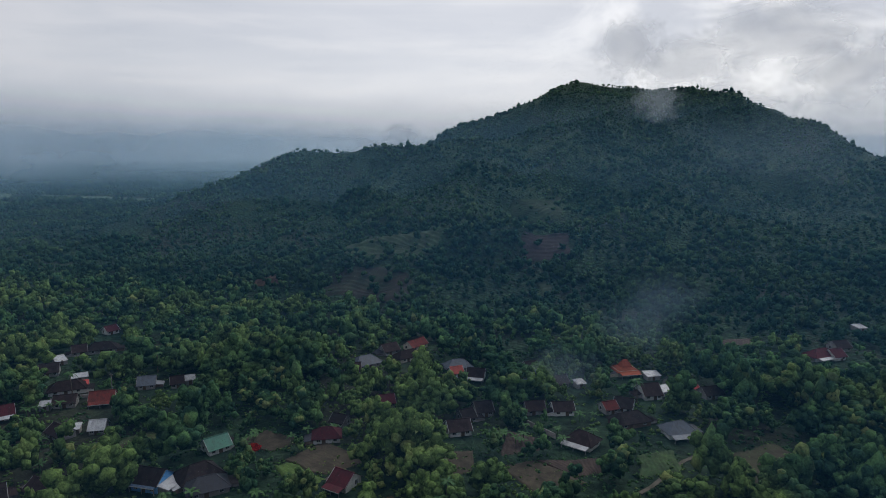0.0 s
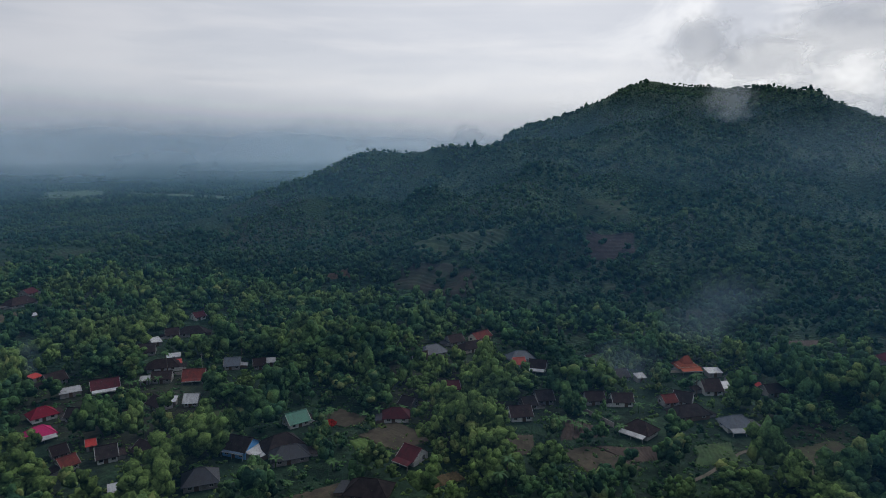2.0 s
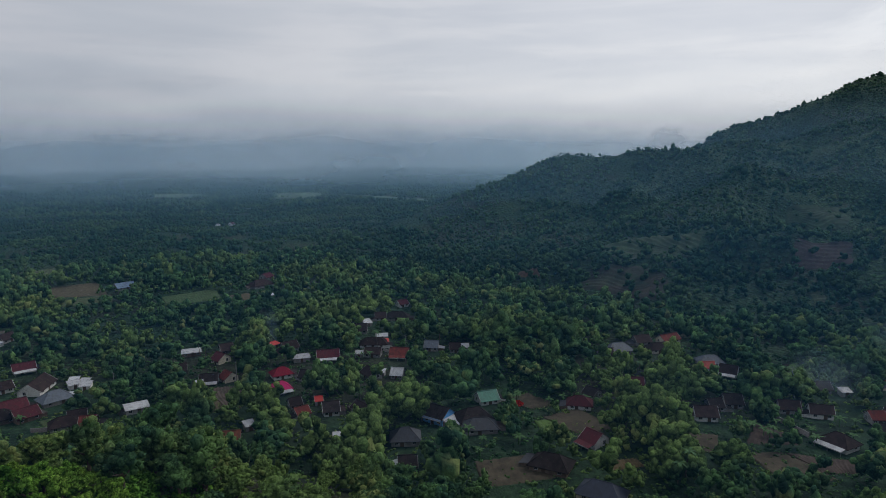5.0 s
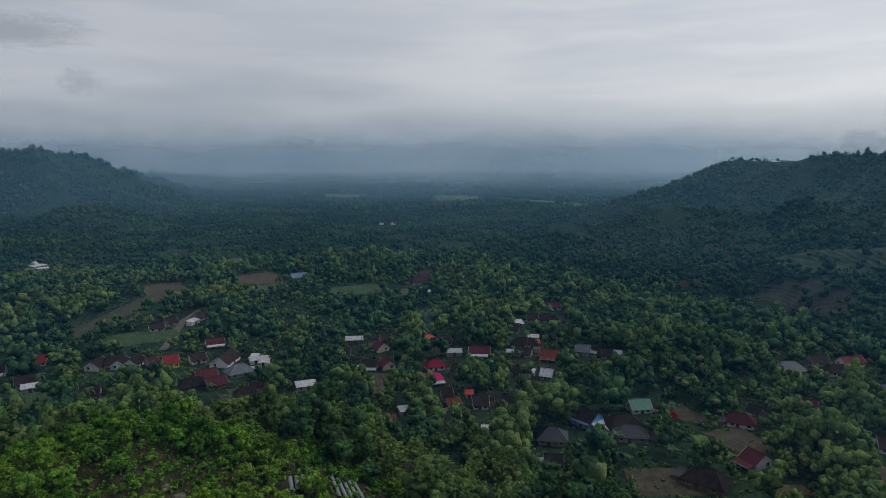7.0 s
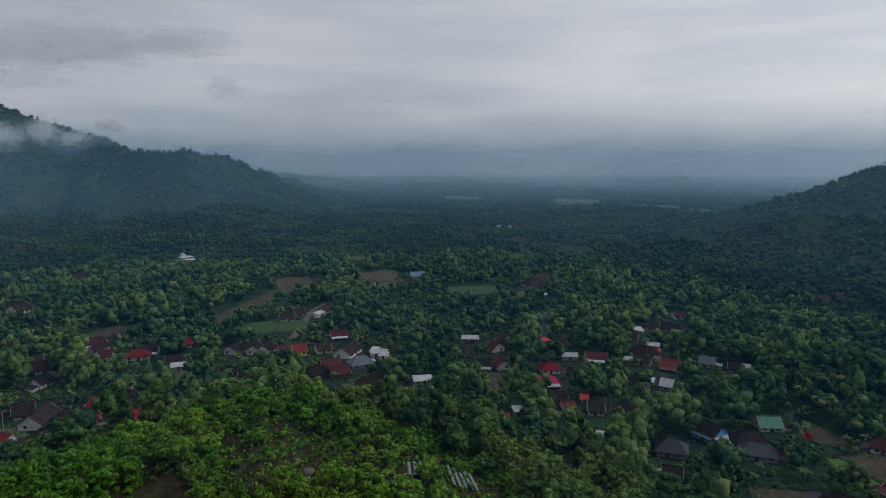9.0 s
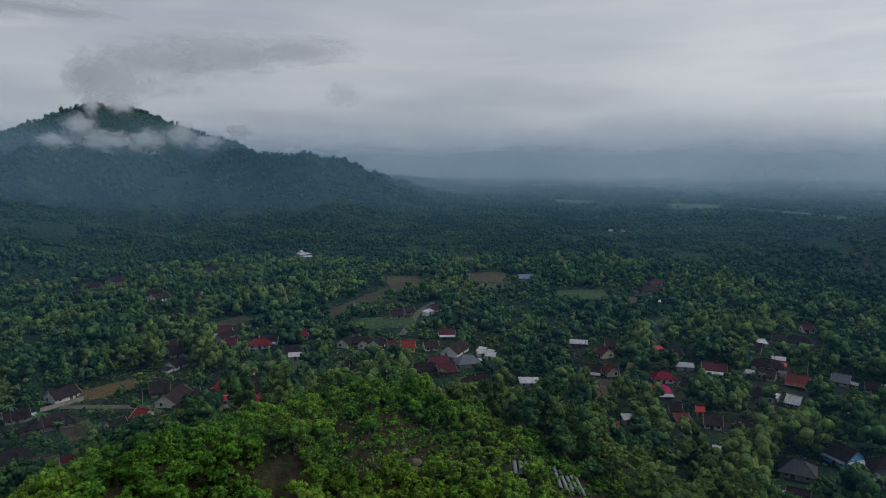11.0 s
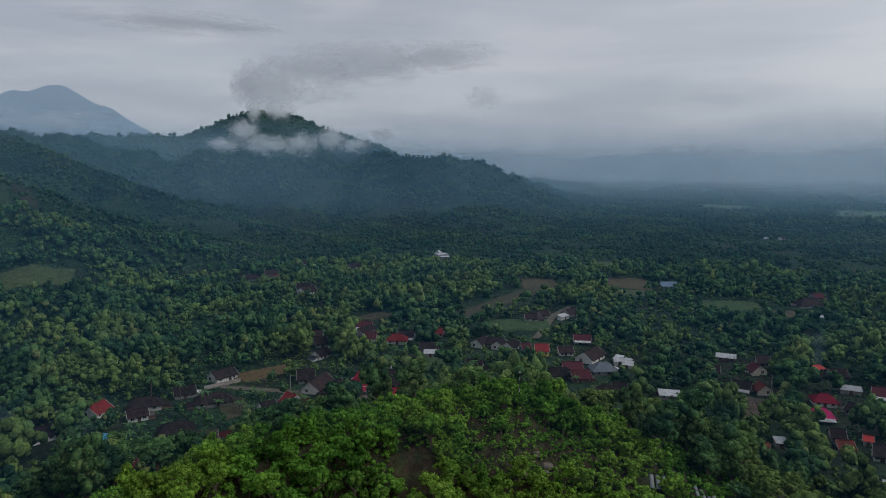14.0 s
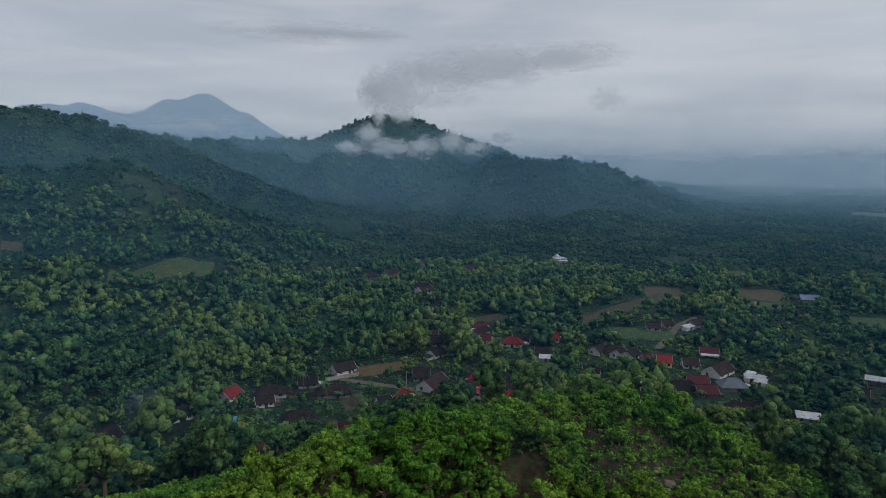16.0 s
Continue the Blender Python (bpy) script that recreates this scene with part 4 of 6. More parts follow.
def mosque(x, y, turn):
    ob = new("mosque")
    ob.matrix_world = pose(x, y, land_at(x, y) - 0.1, 0, 0, turn)
    part("wall", Solid().box((-5, -5, 0), (5, 5, 3.2)), WALL["white"], ob)
    r = part("lower_roof", hip(Solid(), 6.2, 6.2, 2.9, 0.05, 6.6), ROOF["dark"], ob)
    caps = Solid()
    for a in (-1, 1):
        for b in (-1, 1):
            caps.bar((a * 6.2, b * 6.2, 2.95), (0, 0, 6.65), 0.12)
    part("ridge_cap", caps, ROOF["dark"], r)
    part("drum", Solid().box((-1.7, -1.7, 5.3), (1.7, 1.7, 6.3)), WALL["white"], ob)
    part("upper_roof", hip(Solid(), 2.6, 2.6, 6.1, 0.05, 8.3), ROOF["dark"], ob)
    part("finial", Solid().bar((0, 0, 8.1), (0, 0, 8.7), 0.32, 0.32, 8).bar((0, 0, 8.7), (0, 0, 9.1), 0.30, 0.05, 8).bar((0, 0, 9.1), (0, 0, 9.8), 0.05, 0.02), PLASTER, ob, "pale metal finial")
    for k in (-2.6, 0, 2.6):
        win = part("window", WINDOW, None, ob)
        win.location, win.rotation_euler = (5.03, k, 1.7), (0, 0, math.pi / 2)
        part("pane", GLASS, None, win)
    CLEAR.append((x, y, 9.5))
    CLEAR.append((x + 9, y + 2, 7.0))
    return tagged(ob, "small village mosque with a tiered black pyramid roof", "mosque")


mosque(-247.2, -41.0, 12)

# -- fields
FIELD = {
    "grass": (rough_material("meadow", ((0.038, 0.066, 0.024), (0.054, 0.078, 0.028), (0.060, 0.052, 0.030)), 0.12, 0.95, 0.5, 14, patchy=0.8), 0.0, "mown green meadow with worn patches"),
    "lawn": (rough_material("bright_lawn", ((0.070, 0.125, 0.028), (0.095, 0.145, 0.036)), 0.2, 0.95, 0.5, 14, patchy=0.8), 0.0, "bright yellow-green rice seedling plot"),
    "green": (rough_material("green_crop", ((0.030, 0.066, 0.024), (0.046, 0.086, 0.028), (0.040, 0.050, 0.026)), 0.1, 0.95, 0.5, 16, patchy=0.8), 0.22, "green crop field in low rows"),
    "earth": (rough_material("bare_earth", ((0.050, 0.040, 0.029), (0.066, 0.053, 0.038), (0.040, 0.048, 0.022)), 0.1, 0.97, 0.6, 16, patchy=0.8), 0.05, "bare grey-brown field after harvest"),
    "plough": (rough_material("ploughed_earth", ((0.048, 0.035, 0.029), (0.065, 0.048, 0.040)), 0.15, 0.97, 0.7, 14, patchy=0.8), 0.22, "freshly ploughed dark brown field"),
    "earthgreen": (rough_material("weedy_earth", ((0.051, 0.044, 0.029), (0.041, 0.048, 0.022), (0.058, 0.044, 0.031)), 0.09, 0.97, 0.6, 16, patchy=0.8), 0.06, "brown fallow field with weeds"),
    "dry": (rough_material("dry_field", ((0.082, 0.068, 0.041), (0.063, 0.055, 0.031), (0.048, 0.053, 0.024)), 0.12, 0.97, 0.6, 16, patchy=0.8), 0.05, "pale dry stubble field"),
    "furrow": (rough_material("furrowed_earth", ((0.074, 0.057, 0.043), (0.059, 0.046, 0.036)), 0.15, 0.97, 0.6, 14, patchy=0.8), 0.30, "brown field raised in planting beds"),
    "terrace": (rough_material("terraced_slope", ((0.020, 0.043, 0.021), (0.030, 0.058, 0.024), (0.026, 0.025, 0.019)), 0.05, 0.95, 0.5, 16, patchy=0.8), 1.1, "terraced green hillside plots"),
    "brown": (rough_material("brown_slope", ((0.030, 0.026, 0.021), (0.018, 0.034, 0.018), (0.036, 0.030, 0.024)), 0.06, 0.97, 0.7, 14, patchy=0.8), 0.5, "brown cleared hillside with weeds"),
    "clay": (rough_material("clay_bank", ((0.110, 0.066, 0.038), (0.075, 0.050, 0.030), (0.045, 0.048, 0.022)), 0.12, 0.97, 0.6, 12, patchy=0.8), 0.2, "bare orange clay bank"),
    "paddy": (rough_material("rice_field", ((0.072, 0.128, 0.062), (0.052, 0.096, 0.048)), 0.01, 0.9, 0.3, 12, patchy=0.8), 0.1, "pale green rice fields far out on the plain"),
    "rockface": (rough_material("rock_face", ((0.034, 0.024, 0.026), (0.024, 0.020, 0.020), (0.042, 0.032, 0.030)), 0.06, 0.97, 0.8, 12, patchy=0.8), 0.5, "bare dark rock face on the slope"),
    "garden": (rough_material("vegetable_bed", ((0.060, 0.115, 0.024), (0.088, 0.160, 0.032), (0.055, 0.066, 0.034)), 0.4, 0.95, 0.6, 8, patchy=0.8), 0.35, "bright green vegetable garden in beds"),
    "corn": (rough_material("dry_corn", ((0.124, 0.081, 0.040), (0.093, 0.068, 0.034), (0.056, 0.062, 0.025)), 0.4, 0.95, 0.7, 10, patchy=0.8), 0.40, "dry golden-brown maize plot"),
}


PLOTS = []


def field(kind, a, b, c, d):
    """A cultivated plot draped over the land between four corners, with furrows."""
    mat, ridge, label = FIELD[kind]
    wide, long_ = math.dist(a, b), math.dist(b, c)
    far_ = max(1.0, math.dist(a, (15, -25)) / 350)
    nu, nv = int(min(160, max(8, wide / (0.4 * far_)))), int(min(60, max(8, long_ / (2.0 * far_))))
    if kind in ("terrace", "rockface", "brown"):
        nu, nv = int(max(8, wide / 3)), int(max(8, long_ / 1.2))
    u, v = np.meshgrid(np.linspace(0, 1, nu), np.linspace(0, 1, nv))
    x = (a[0] * (1 - u) + b[0] * u) * (1 - v) + (d[0] * (1 - u) + c[0] * u) * v
    y = (a[1] * (1 - u) + b[1] * u) * (1 - v) + (d[1] * (1 - u) + c[1] * u) * v
    edge = 1 + 0.6 * lattice(x, y, 9, 31)
    x, y = x + edge * 0.8 * lattice(x, y, 7, 32), y + edge * 0.8 * lattice(x, y, 7, 33)
    if kind in ("terrace", "rockface", "brown"):
        x, y = x + 7 * lattice(x, y, 22, 34), y + 7 * lattice(x, y, 22, 35)
    rim = np.minimum(np.minimum(u, 1 - u) * wide, np.minimum(v, 1 - v) * long_)
    z = height(x, y) + 0.30 + ridge * np.abs(np.sin((v * long_ / 5.0 if kind in ("terrace", "rockface", "brown") else u * wide / (1.5 * far_)) * math.pi)) - np.where(rim < 0.01, 0.6, 0.0)
    i = np.arange(nu * nv).reshape(nv, nu)
    q = np.stack([i[:-1, :-1], i[1:, :-1], i[1:, 1:], i[:-1, 1:]], -1).reshape(-1, 4)
    ob = new("field", mesh_from("field", np.stack([x, y, z], -1).reshape(-1, 3), q, mat, True))
    tagged(ob, label, "field", kind="structure")
    PLOTS.append((a, b, c, d))
    mx, my = (a[0] + b[0] + c[0] + d[0]) / 4, (a[1] + b[1] + c[1] + d[1]) / 4
    if kind in ("terrace", "rockface", "brown") or (my > 360 and mx > -800):
        HALF_CLEAR.append((mx, my, min(wide, long_) * 0.55))
        return ob
    for s_, t_ in ((0.22, 0.3), (0.5, 0.3), (0.78, 0.3), (0.22, 0.7), (0.5, 0.7), (0.78, 0.7), (0.36, 0.5), (0.64, 0.5), (0.04, 0.5), (0.96, 0.5)):
        px = (a[0] * (1 - s_) + b[0] * s_) * (1 - t_) + (d[0] * (1 - s_) + c[0] * s_) * t_
        py = (a[1] * (1 - s_) + b[1] * s_) * (1 - t_) + (d[1] * (1 - s_) + c[1] * s_) * t_
        CLEAR.append((px, py, max(1.5, min(wide * 0.17, long_ * 0.34) + 0.5)))
    # cleared on the camera's side as well, so that the plot shows
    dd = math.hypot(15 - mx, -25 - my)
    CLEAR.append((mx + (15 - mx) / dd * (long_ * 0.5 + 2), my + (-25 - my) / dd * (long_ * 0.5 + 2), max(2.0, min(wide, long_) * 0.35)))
    return ob


field("grass", (-184, 152), (-168, 168), (-153, 164), (-148, 138))
field("earthgreen", (-175, 150), (-166, 162), (-158, 158), (-159, 144))
field("earth", (-135, 167), (-130, 182), (-111, 177), (-116, 167))
field("earth", (-111, 163), (-106, 179), (-84, 171), (-93, 159))
field("garden", (-111, 159), (-108, 163), (-92, 157), (-98, 148))
field("lawn", (-121, 235), (-118, 247), (-113, 239), (-116, 229))
field("plough", (-55, 208), (-38, 205), (-34, 198), (-47, 188))
field("plough", (-37, 189), (-18, 198), (-16, 189), (-24, 181))
field("earth", (-48, 182), (-39, 189), (-19, 181), (-30, 166))
field("earth", (-67, 185), (-57, 191), (-52, 175), (-59, 171))
field("green", (-8, 204), (2, 212), (6, 198), (-6, 187))
field("earthgreen", (19, 214), (33, 229), (48, 212), (18, 192))
field("plough", (23, 350), (45, 361), (41, 341), (24, 332))
field("dry", (-239, 89), (-234, 103), (-200, 98), (-207, 83))
field("furrow", (-233, 102), (-225, 111), (-203, 102), (-204, 92))
field("earth", (-109, 123), (-97, 140), (-82, 129), (-96, 111))
field("corn", (-77, 148), (-70, 155), (-66, 152), (-73, 143))
field("green", (-281, 64), (-274, 74), (-271, 83), (-262, 67))
field("grass", (-176, 149), (-169, 163), (-162, 156), (-167, 144))
field("green", (-292, -48), (-289, -17), (-269, -17), (-269, -49))
field("grass", (-249, 43), (-248, 49), (-231, 46), (-229, 41))
field("dry", (-520, 129), (-510, 162), (-453, 148), (-477, 114))
field("grass", (-466, 116), (-457, 150), (-430, 142), (-440, 112))
field("green", (-421, 168), (-418, 207), (-384, 195), (-391, 159))
field("dry", (-391, 199), (-386, 222), (-365, 211), (-370, 192))
field("grass", (-604, 134), (-605, 164), (-567, 152), (-573, 131))
field("earthgreen", (-383, -7), (-515, 86), (-479, 83), (-366, 0))
field("dry", (-516, 58), (-518, 87), (-461, 76), (-461, 52))
field("green", (-368, 13), (-368, 49), (-340, 47), (-339, 15))
CLEAR += [(-181, -127, 5.5), (-173, -123, 4.0), (-166, -119, 3.0)]     # kept open so that the sky-blue roof shows to the camera
LOW += [(-176, -124, 13), (-160, -116, 12)]
CLEAR += [(-86, -32, 4.2), (-90, -18, 3.6), (-95, -3, 4.5)]     # bare soil and crop rows on the knoll
field("grass", (-398, -320), (-452, -271), (-426, -256), (-365, -302))
field("plough", (-154, -151), (-159, -148), (-154, -138), (-149, -145))
field("corn", (-265, -116), (-281, -93), (-273, -83), (-256, -103))
field("earthgreen", (-239, -112), (-240, -101), (-222, -92), (-212, -100))
field("earthgreen", (-373, -70), (-391, -54), (-379, -34), (-368, -57))
# plots, terraces and bare faces on the slopes, pale rice fields out on the plain
field("terrace", (-249, 502), (-164, 461), (-158, 399), (-216, 387))
field("clay", (-293, 405), (-278, 418), (-241, 363), (-259, 353))
field("brown", (-213, 381), (-159, 391), (-142, 359), (-207, 348))
field("rockface", (-108, 490), (-81, 512), (-71, 476), (-108, 461))
field("terrace", (-153, 664), (-121, 732), (-116, 670), (-158, 643))
field("terrace", (-88, 440), (-79, 445), (-73, 406), (-82, 400))
field("terrace", (-529, -401), (-570, -382), (-476, -325), (-455, -348))
field("brown", (-568, -378), (-579, -368), (-553, -348), (-492, -329))
field("dry", (-379, -386), (-384, -374), (-376, -368), (-369, -378))
field("paddy", (-1441, 941), (-1322, 1005), (-1144, 859), (-1226, 794))
field("paddy", (-1231, 998), (-937, 999), (-895, 937), (-1167, 937))
field("paddy", (-1678, 720), (-1524, 794), (-1386, 714), (-1523, 640))


# -- lanes, garden walls, poles
LANE = rough_material("village_lane", ((0.120, 0.105, 0.085), (0.075, 0.070, 0.050)), 0.3, 0.95, 0.5, 12)
BRICK_WALL = rough_material("rendered_wall", ((0.34, 0.31, 0.29), (0.24, 0.21, 0.19)), 0.5, 0.9, 0.4, 10)


def lane(points, wide, name="road", label="pale narrow village lane"):
    v = []
    pts = [Vector((*p, 0)) for p in points]
    line = []
    for a, b in zip(pts, pts[1:]):
        n = max(2, int((b - a).length / 3))
        line += [a.lerp(b, k / n) for k in range(n)]
    line.append(pts[-1])
    for k, p in enumerate(line):
        way_ = (line[min(k + 1, len(line) - 1)] - line[max(k - 1, 0)]).normalized()
        off = Vector((-way_.y, way_.x, 0)) * wide / 2
        for q in (p + off, p - off):
            v.append((q.x, q.y, land_at(q.x, q.y) + 0.22))
        CLEAR.append((p.x, p.y, wide / 2 + 1.5))
    f = [(2 * k, 2 * k + 1, 2 * k + 3, 2 * k + 2) for k in range(len(line) - 1)]
    return tagged(new(name, mesh_from(name, v, f, LANE, True)), label, "road", kind="structure")


lane([(-322, 34), (-340, 42), (-378, 57), (-400, 72)], 4.0)
lane([(-262, -118), (-250, -111), (-246, -92), (-242, -76), (-240, -66), (-234, -44), (-225, -30)], 4.0)
lane([(-8, 176), (-3, 184), (6, 204), (14, 214)], 1.3, label="pale concrete field path")


def garden_wall(a, b, tall=1.7):
    (ax, ay), (bx, by) = a, b
    n = max(2, int(math.dist(a, b) / 3))
    ob = new("garden_wall")
    ob.matrix_world = pose(ax, ay, land_at(ax, ay), 0, 0, math.degrees(math.atan2(by - ay, bx - ax)))
    long_ = math.dist(a, b)
    part("panel", Solid().box((0, -0.08, -0.8), (long_, 0.08, tall)), BRICK_WALL, ob)
    part("coping", Solid().box((-0.1, -0.13, tall), (long_ + 0.1, 0.13, tall + 0.1)), CONCRETE, ob)
    for k in range(n + 1):
        px = long_ * k / n
        part("pier", Solid().box((px - 0.16, -0.16, -0.8), (px + 0.16, 0.16, tall + 0.05)), BRICK_WALL, ob)
    return tagged(ob, "rendered garden wall with piers beside a field", "wall")


garden_wall((-47, 215), (-34, 206))
garden_wall((-206, 190), (-222, 176), 1.4)
garden_wall((-257, -106), (-247, -118), 1.6)
garden_wall((-230, 47), (-238, 38), 1.5)
garden_wall((-88, 190), (-66, 186), 1.2)


def utility_pole(x, y, tall, arm=True):
    ob = new("utility_pole")
    ob.location = (x, y, land_at(x, y) - 0.3)
    part("pole", Solid().bar((0, 0, 0), (0, 0, tall), 0.17, 0.11, 8), CONCRETE, ob)
    if arm:
        a = part("cross_arm", Solid().box((-0.9, -0.06, tall - 0.7), (0.9, 0.06, tall - 0.55)), TIMBER, ob)
        for k in (-0.8, 0, 0.8):
            part("insulator", Solid().bar((k, 0, tall - 0.55), (k, 0, tall - 0.3), 0.05, 0.04), PLASTER, a)
    return tagged(ob, "grey concrete utility pole standing by a lane", "utility pole", "utility poles")


utility_pole(-229.1, 112.3, 9.5)
utility_pole(-176.4, -122.2, 8.5)
utility_pole(-237.9, -60.4, 8.0)
utility_pole(-243.0, -82.0, 8.0)
utility_pole(-258.0, 74.0, 9.0)
utility_pole(-206.0, 190.0, 9.0)
utility_pole(-151.0, -136.0, 8.0)
utility_pole(-300.0, -66.0, 9.0)

def banded_mast(x, y, tall):
    ob = new("signal_mast")
    ob.location = (x, y, land_at(x, y) - 0.3)
    n = 9
    for k in range(n):
        part("band", Solid().bar((0, 0, tall * k / n), (0, 0, tall * (k + 1) / n), 0.05 if k % 2 else 0.06, None, 8), PLASTER if k % 3 == 1 else TIMBER, ob, "white band" if k % 3 == 1 else "dark band")
    part("lamp", Solid().bar((0, 0, tall), (0, 0, tall + 0.35), 0.14, 0.08, 8), PLASTER, ob)
    return tagged(ob, "slender dark pole with white bands on the hilltop", "mast")


banded_mast(-106.3, -11.0, 6.9)

# silver plastic mulch over planting beds below the knoll
SILVER = rough_material("silver_plastic", ((0.20, 0.225, 0.235), (0.13, 0.15, 0.155)), 0.6, 0.35, 0.3, 8)


def mulch_bed(x, y, turn, long_):
    s = Solid()
    k = 8
    for j in range(k):
        a0, a1 = math.pi * j / k, math.pi * (j + 1) / k
        s.face_set([(-long_ / 2, -0.42 * math.cos(a0), 0.28 * math.sin(a0)), (long_ / 2, -0.42 * math.cos(a0), 0.28 * math.sin(a0)),
                    (long_ / 2, -0.42 * math.cos(a1), 0.28 * math.sin(a1)), (-long_ / 2, -0.42 * math.cos(a1), 0.28 * math.sin(a1))], [(0, 1, 2, 3)])
    ob = new("mulch_bed", s.mesh("mulch_bed", SILVER))
    d = 1.0
    gx_ = (land_at(x + d, y) - land_at(x - d, y)) / (2 * d)
    gy_ = (land_at(x, y + d) - land_at(x, y - d)) / (2 * d)
    up_ = Vector((-gx_, -gy_, 1)).normalized()
    along = Vector((math.cos(radians(turn)), math.sin(radians(turn)), 0))
    along = (along - up_ * along.dot(up_)).normalized()
    side_ = up_.cross(along)
    m = Matrix((along, side_, up_)).transposed().to_4x4()
    m.translation = (x, y, land_at(x, y) + 0.15)
    ob.matrix_world = m
    CLEAR.append((x, y, long_ * 0.4))
    CLEAR.append((x + 4, y - 2, long_ * 0.4))
    return tagged(ob, "planting bed covered in silver plastic mulch", "garden bed", "mulch beds")


for k in range(3):
    mulch_bed(-93.0, 11.5 + 1.2 * k, -15, 4.5)
for k in range(5):
    mulch_bed(-93.0, 20.5 + 1.25 * k, -4, 6)


# -- single trees: trunk with limbs, crown of leaf sprays
def trunk_solid(r, tall, spread):
    s = Solid().bar((0, 0, -0.6), (0.05, 0.02, tall * 0.55), 0.085 * tall ** 0.5, 0.06 * tall ** 0.5, 7)
    for k in range(5):
        a = 2.4 * k + r.uniform(-0.4, 0.4)
        s.bar((0.05, 0.02, tall * (0.38 + 0.045 * k)), (spread * math.cos(a), spread * math.sin(a), tall * r.uniform(0.68, 0.86)), 0.05 * tall ** 0.5, 0.015 * tall ** 0.5, 5)
    return s


def leaf_mesh(name, shape, mat):
    return mesh_from(name, shape[0], shape[1], mat, True)


def tree_kind(name, seed, sprays, size, tall, lobes, bark_tall, mat, label, clumps=40):
    """A template tree of unit crown radius; copies are scaled."""
    r = np.random.default_rng(seed)
    ob = new(name)
    part("trunk", trunk_solid(r, bark_tall, 0.55), BARK, ob)
    leaves = crown(r, sprays, size, 1.0, tall, lobes, OCTA, 0.64, (0.8, 1.55), clumps, (0.22, 0.44), ICO)
    leaves[0][:, 2] += bark_tall * 0.80
    part("crown", leaf_mesh("crown", leaves, mat), None, ob)
    return tagged(ob, label, "tree", name.replace("_", " ") + "s")


def plant_out(template, spots):
    """Puts a template at the first spot and copies at the rest: rows of x, y, turn, size, stretch."""
    def m(x, y, turn, size, stretch):
        return pose(x, y, land_at(x, y), 0, 0, turn) @ Matrix.Diagonal((size, size, size * stretch, 1))
    for row in spots[1:]:
        copy_thing(template, m(*row))
    template.matrix_world = m(*spots[0])


# the knoll's bright young trees
kx, ky = [], []
for k in range(2600):
    a = rng.uniform(0, 1)
    bx, by = -10 - 105 * a, -125 + 150 * a
    px, py = bx + rng.normal() * 24, by + rng.normal() * 18
    h_ = land_at(px, py)
    if h_ < 4 or math.hypot(px - 18, py + 33) < 52:
        continue
    if math.hypot((px + 94.5) / 1.0, (py + 11) / 1.3) < 8.2 and rng.uniform() > 0.05:
        continue
    if not free(np.array([px]), np.array([py]), 1.0)[0] or any((px - a_) ** 2 + (py - b_) ** 2 < 8.5 for a_, b_ in zip(kx, ky)):
        continue
    kx.append(px)
    ky.append(py)
order = np.argsort([math.hypot(a + 88, b + 30) for a, b in zip(kx, ky)])[:300]
young = [tree_kind("young_tree", 40 + k, 1300, 0.062, t, l, 1.35, LEAF_FRESH, "bright green young tree on the knoll", 46) for k, (t, l) in enumerate(((1.0, 7), (1.2, 6), (0.85, 8), (1.35, 7), (1.05, 9), (0.95, 6)))]
groups = [[] for _ in young]
for n, k in enumerate(order):
    groups[n % len(young)].append((kx[k], ky[k], rng.uniform(0, 360), rng.uniform(1.5, 2.8), rng.uniform(0.85, 1.25)))
for tmpl, spots in zip(young, groups):
    plant_out(tmpl, spots)
rest = [crown(rng, 60, 0.12, 1.0, t, 4, OCTA, 0.8, (0.8, 1.35), 12, (0.3, 0.55)) for t in (0.8, 1.0, 1.25)]
bx_, by_ = rng.uniform(-125, -20, 3800), rng.uniform(-120, 45, 3800)
ok = (height(bx_, by_) > 6) & (np.hypot(bx_ - 18, by_ + 33) > 50) & free(bx_, by_, 0.2) & (np.hypot(bx_ + 95, (by_ + 11) / 1.3) > 8.0)
bx_, by_ = bx_[ok], by_[ok]
bw_ = rng.uniform(0.7, 1.6, len(bx_))
bushes = join_crowns("knoll_bushes", np.stack([bx_, by_, height(bx_, by_) + bw_ * 0.7, rng.uniform(0, 6.28, len(bx_)), bw_, bw_, rng.integers(0, 3, len(bx_))], 1), rest, LEAF_FRESH)
tagged(bushes, "bright green bushes covering the knoll", "bushes", kind="stuff")
print("knoll trees", len(kx))
CLEAR.append((-60, -75, 52))
CLEAR.append((-92, -22, 38))
CLEAR.append((-20, -110, 60))

# broad garden trees of the village, one by one where they stand nearest
gx_, gy_2 = scatter(105, 240, 7.2)
ok = free(gx_, gy_2, 2.6)
gx_, gy_2 = gx_[ok], gy_2[ok]
small_ = small_here(gx_, gy_2)
near_first = np.argsort(np.hypot(gx_ - 15, gy_2 + 25))[:290]
broad = [tree_kind("garden_tree", 70 + k, 1150, 0.060, t, l, 1.7, LEAF, "leafy dark green garden tree", 44) for k, (t, l) in enumerate(((1.0, 7), (1.3, 6), (0.85, 9), (1.15, 8), (0.95, 6)))]
groups = [[] for _ in broad]
for n, k in enumerate(near_first):
    groups[n % len(broad)].append((gx_[k], gy_2[k], rng.uniform(0, 360), (2.3 + 3.6 * rng.uniform(0, 1) ** 1.5) * small_[k], rng.uniform(0.85, 1.25)))
for tmpl, spots in zip(broad, groups):
    plant_out(tmpl, spots)
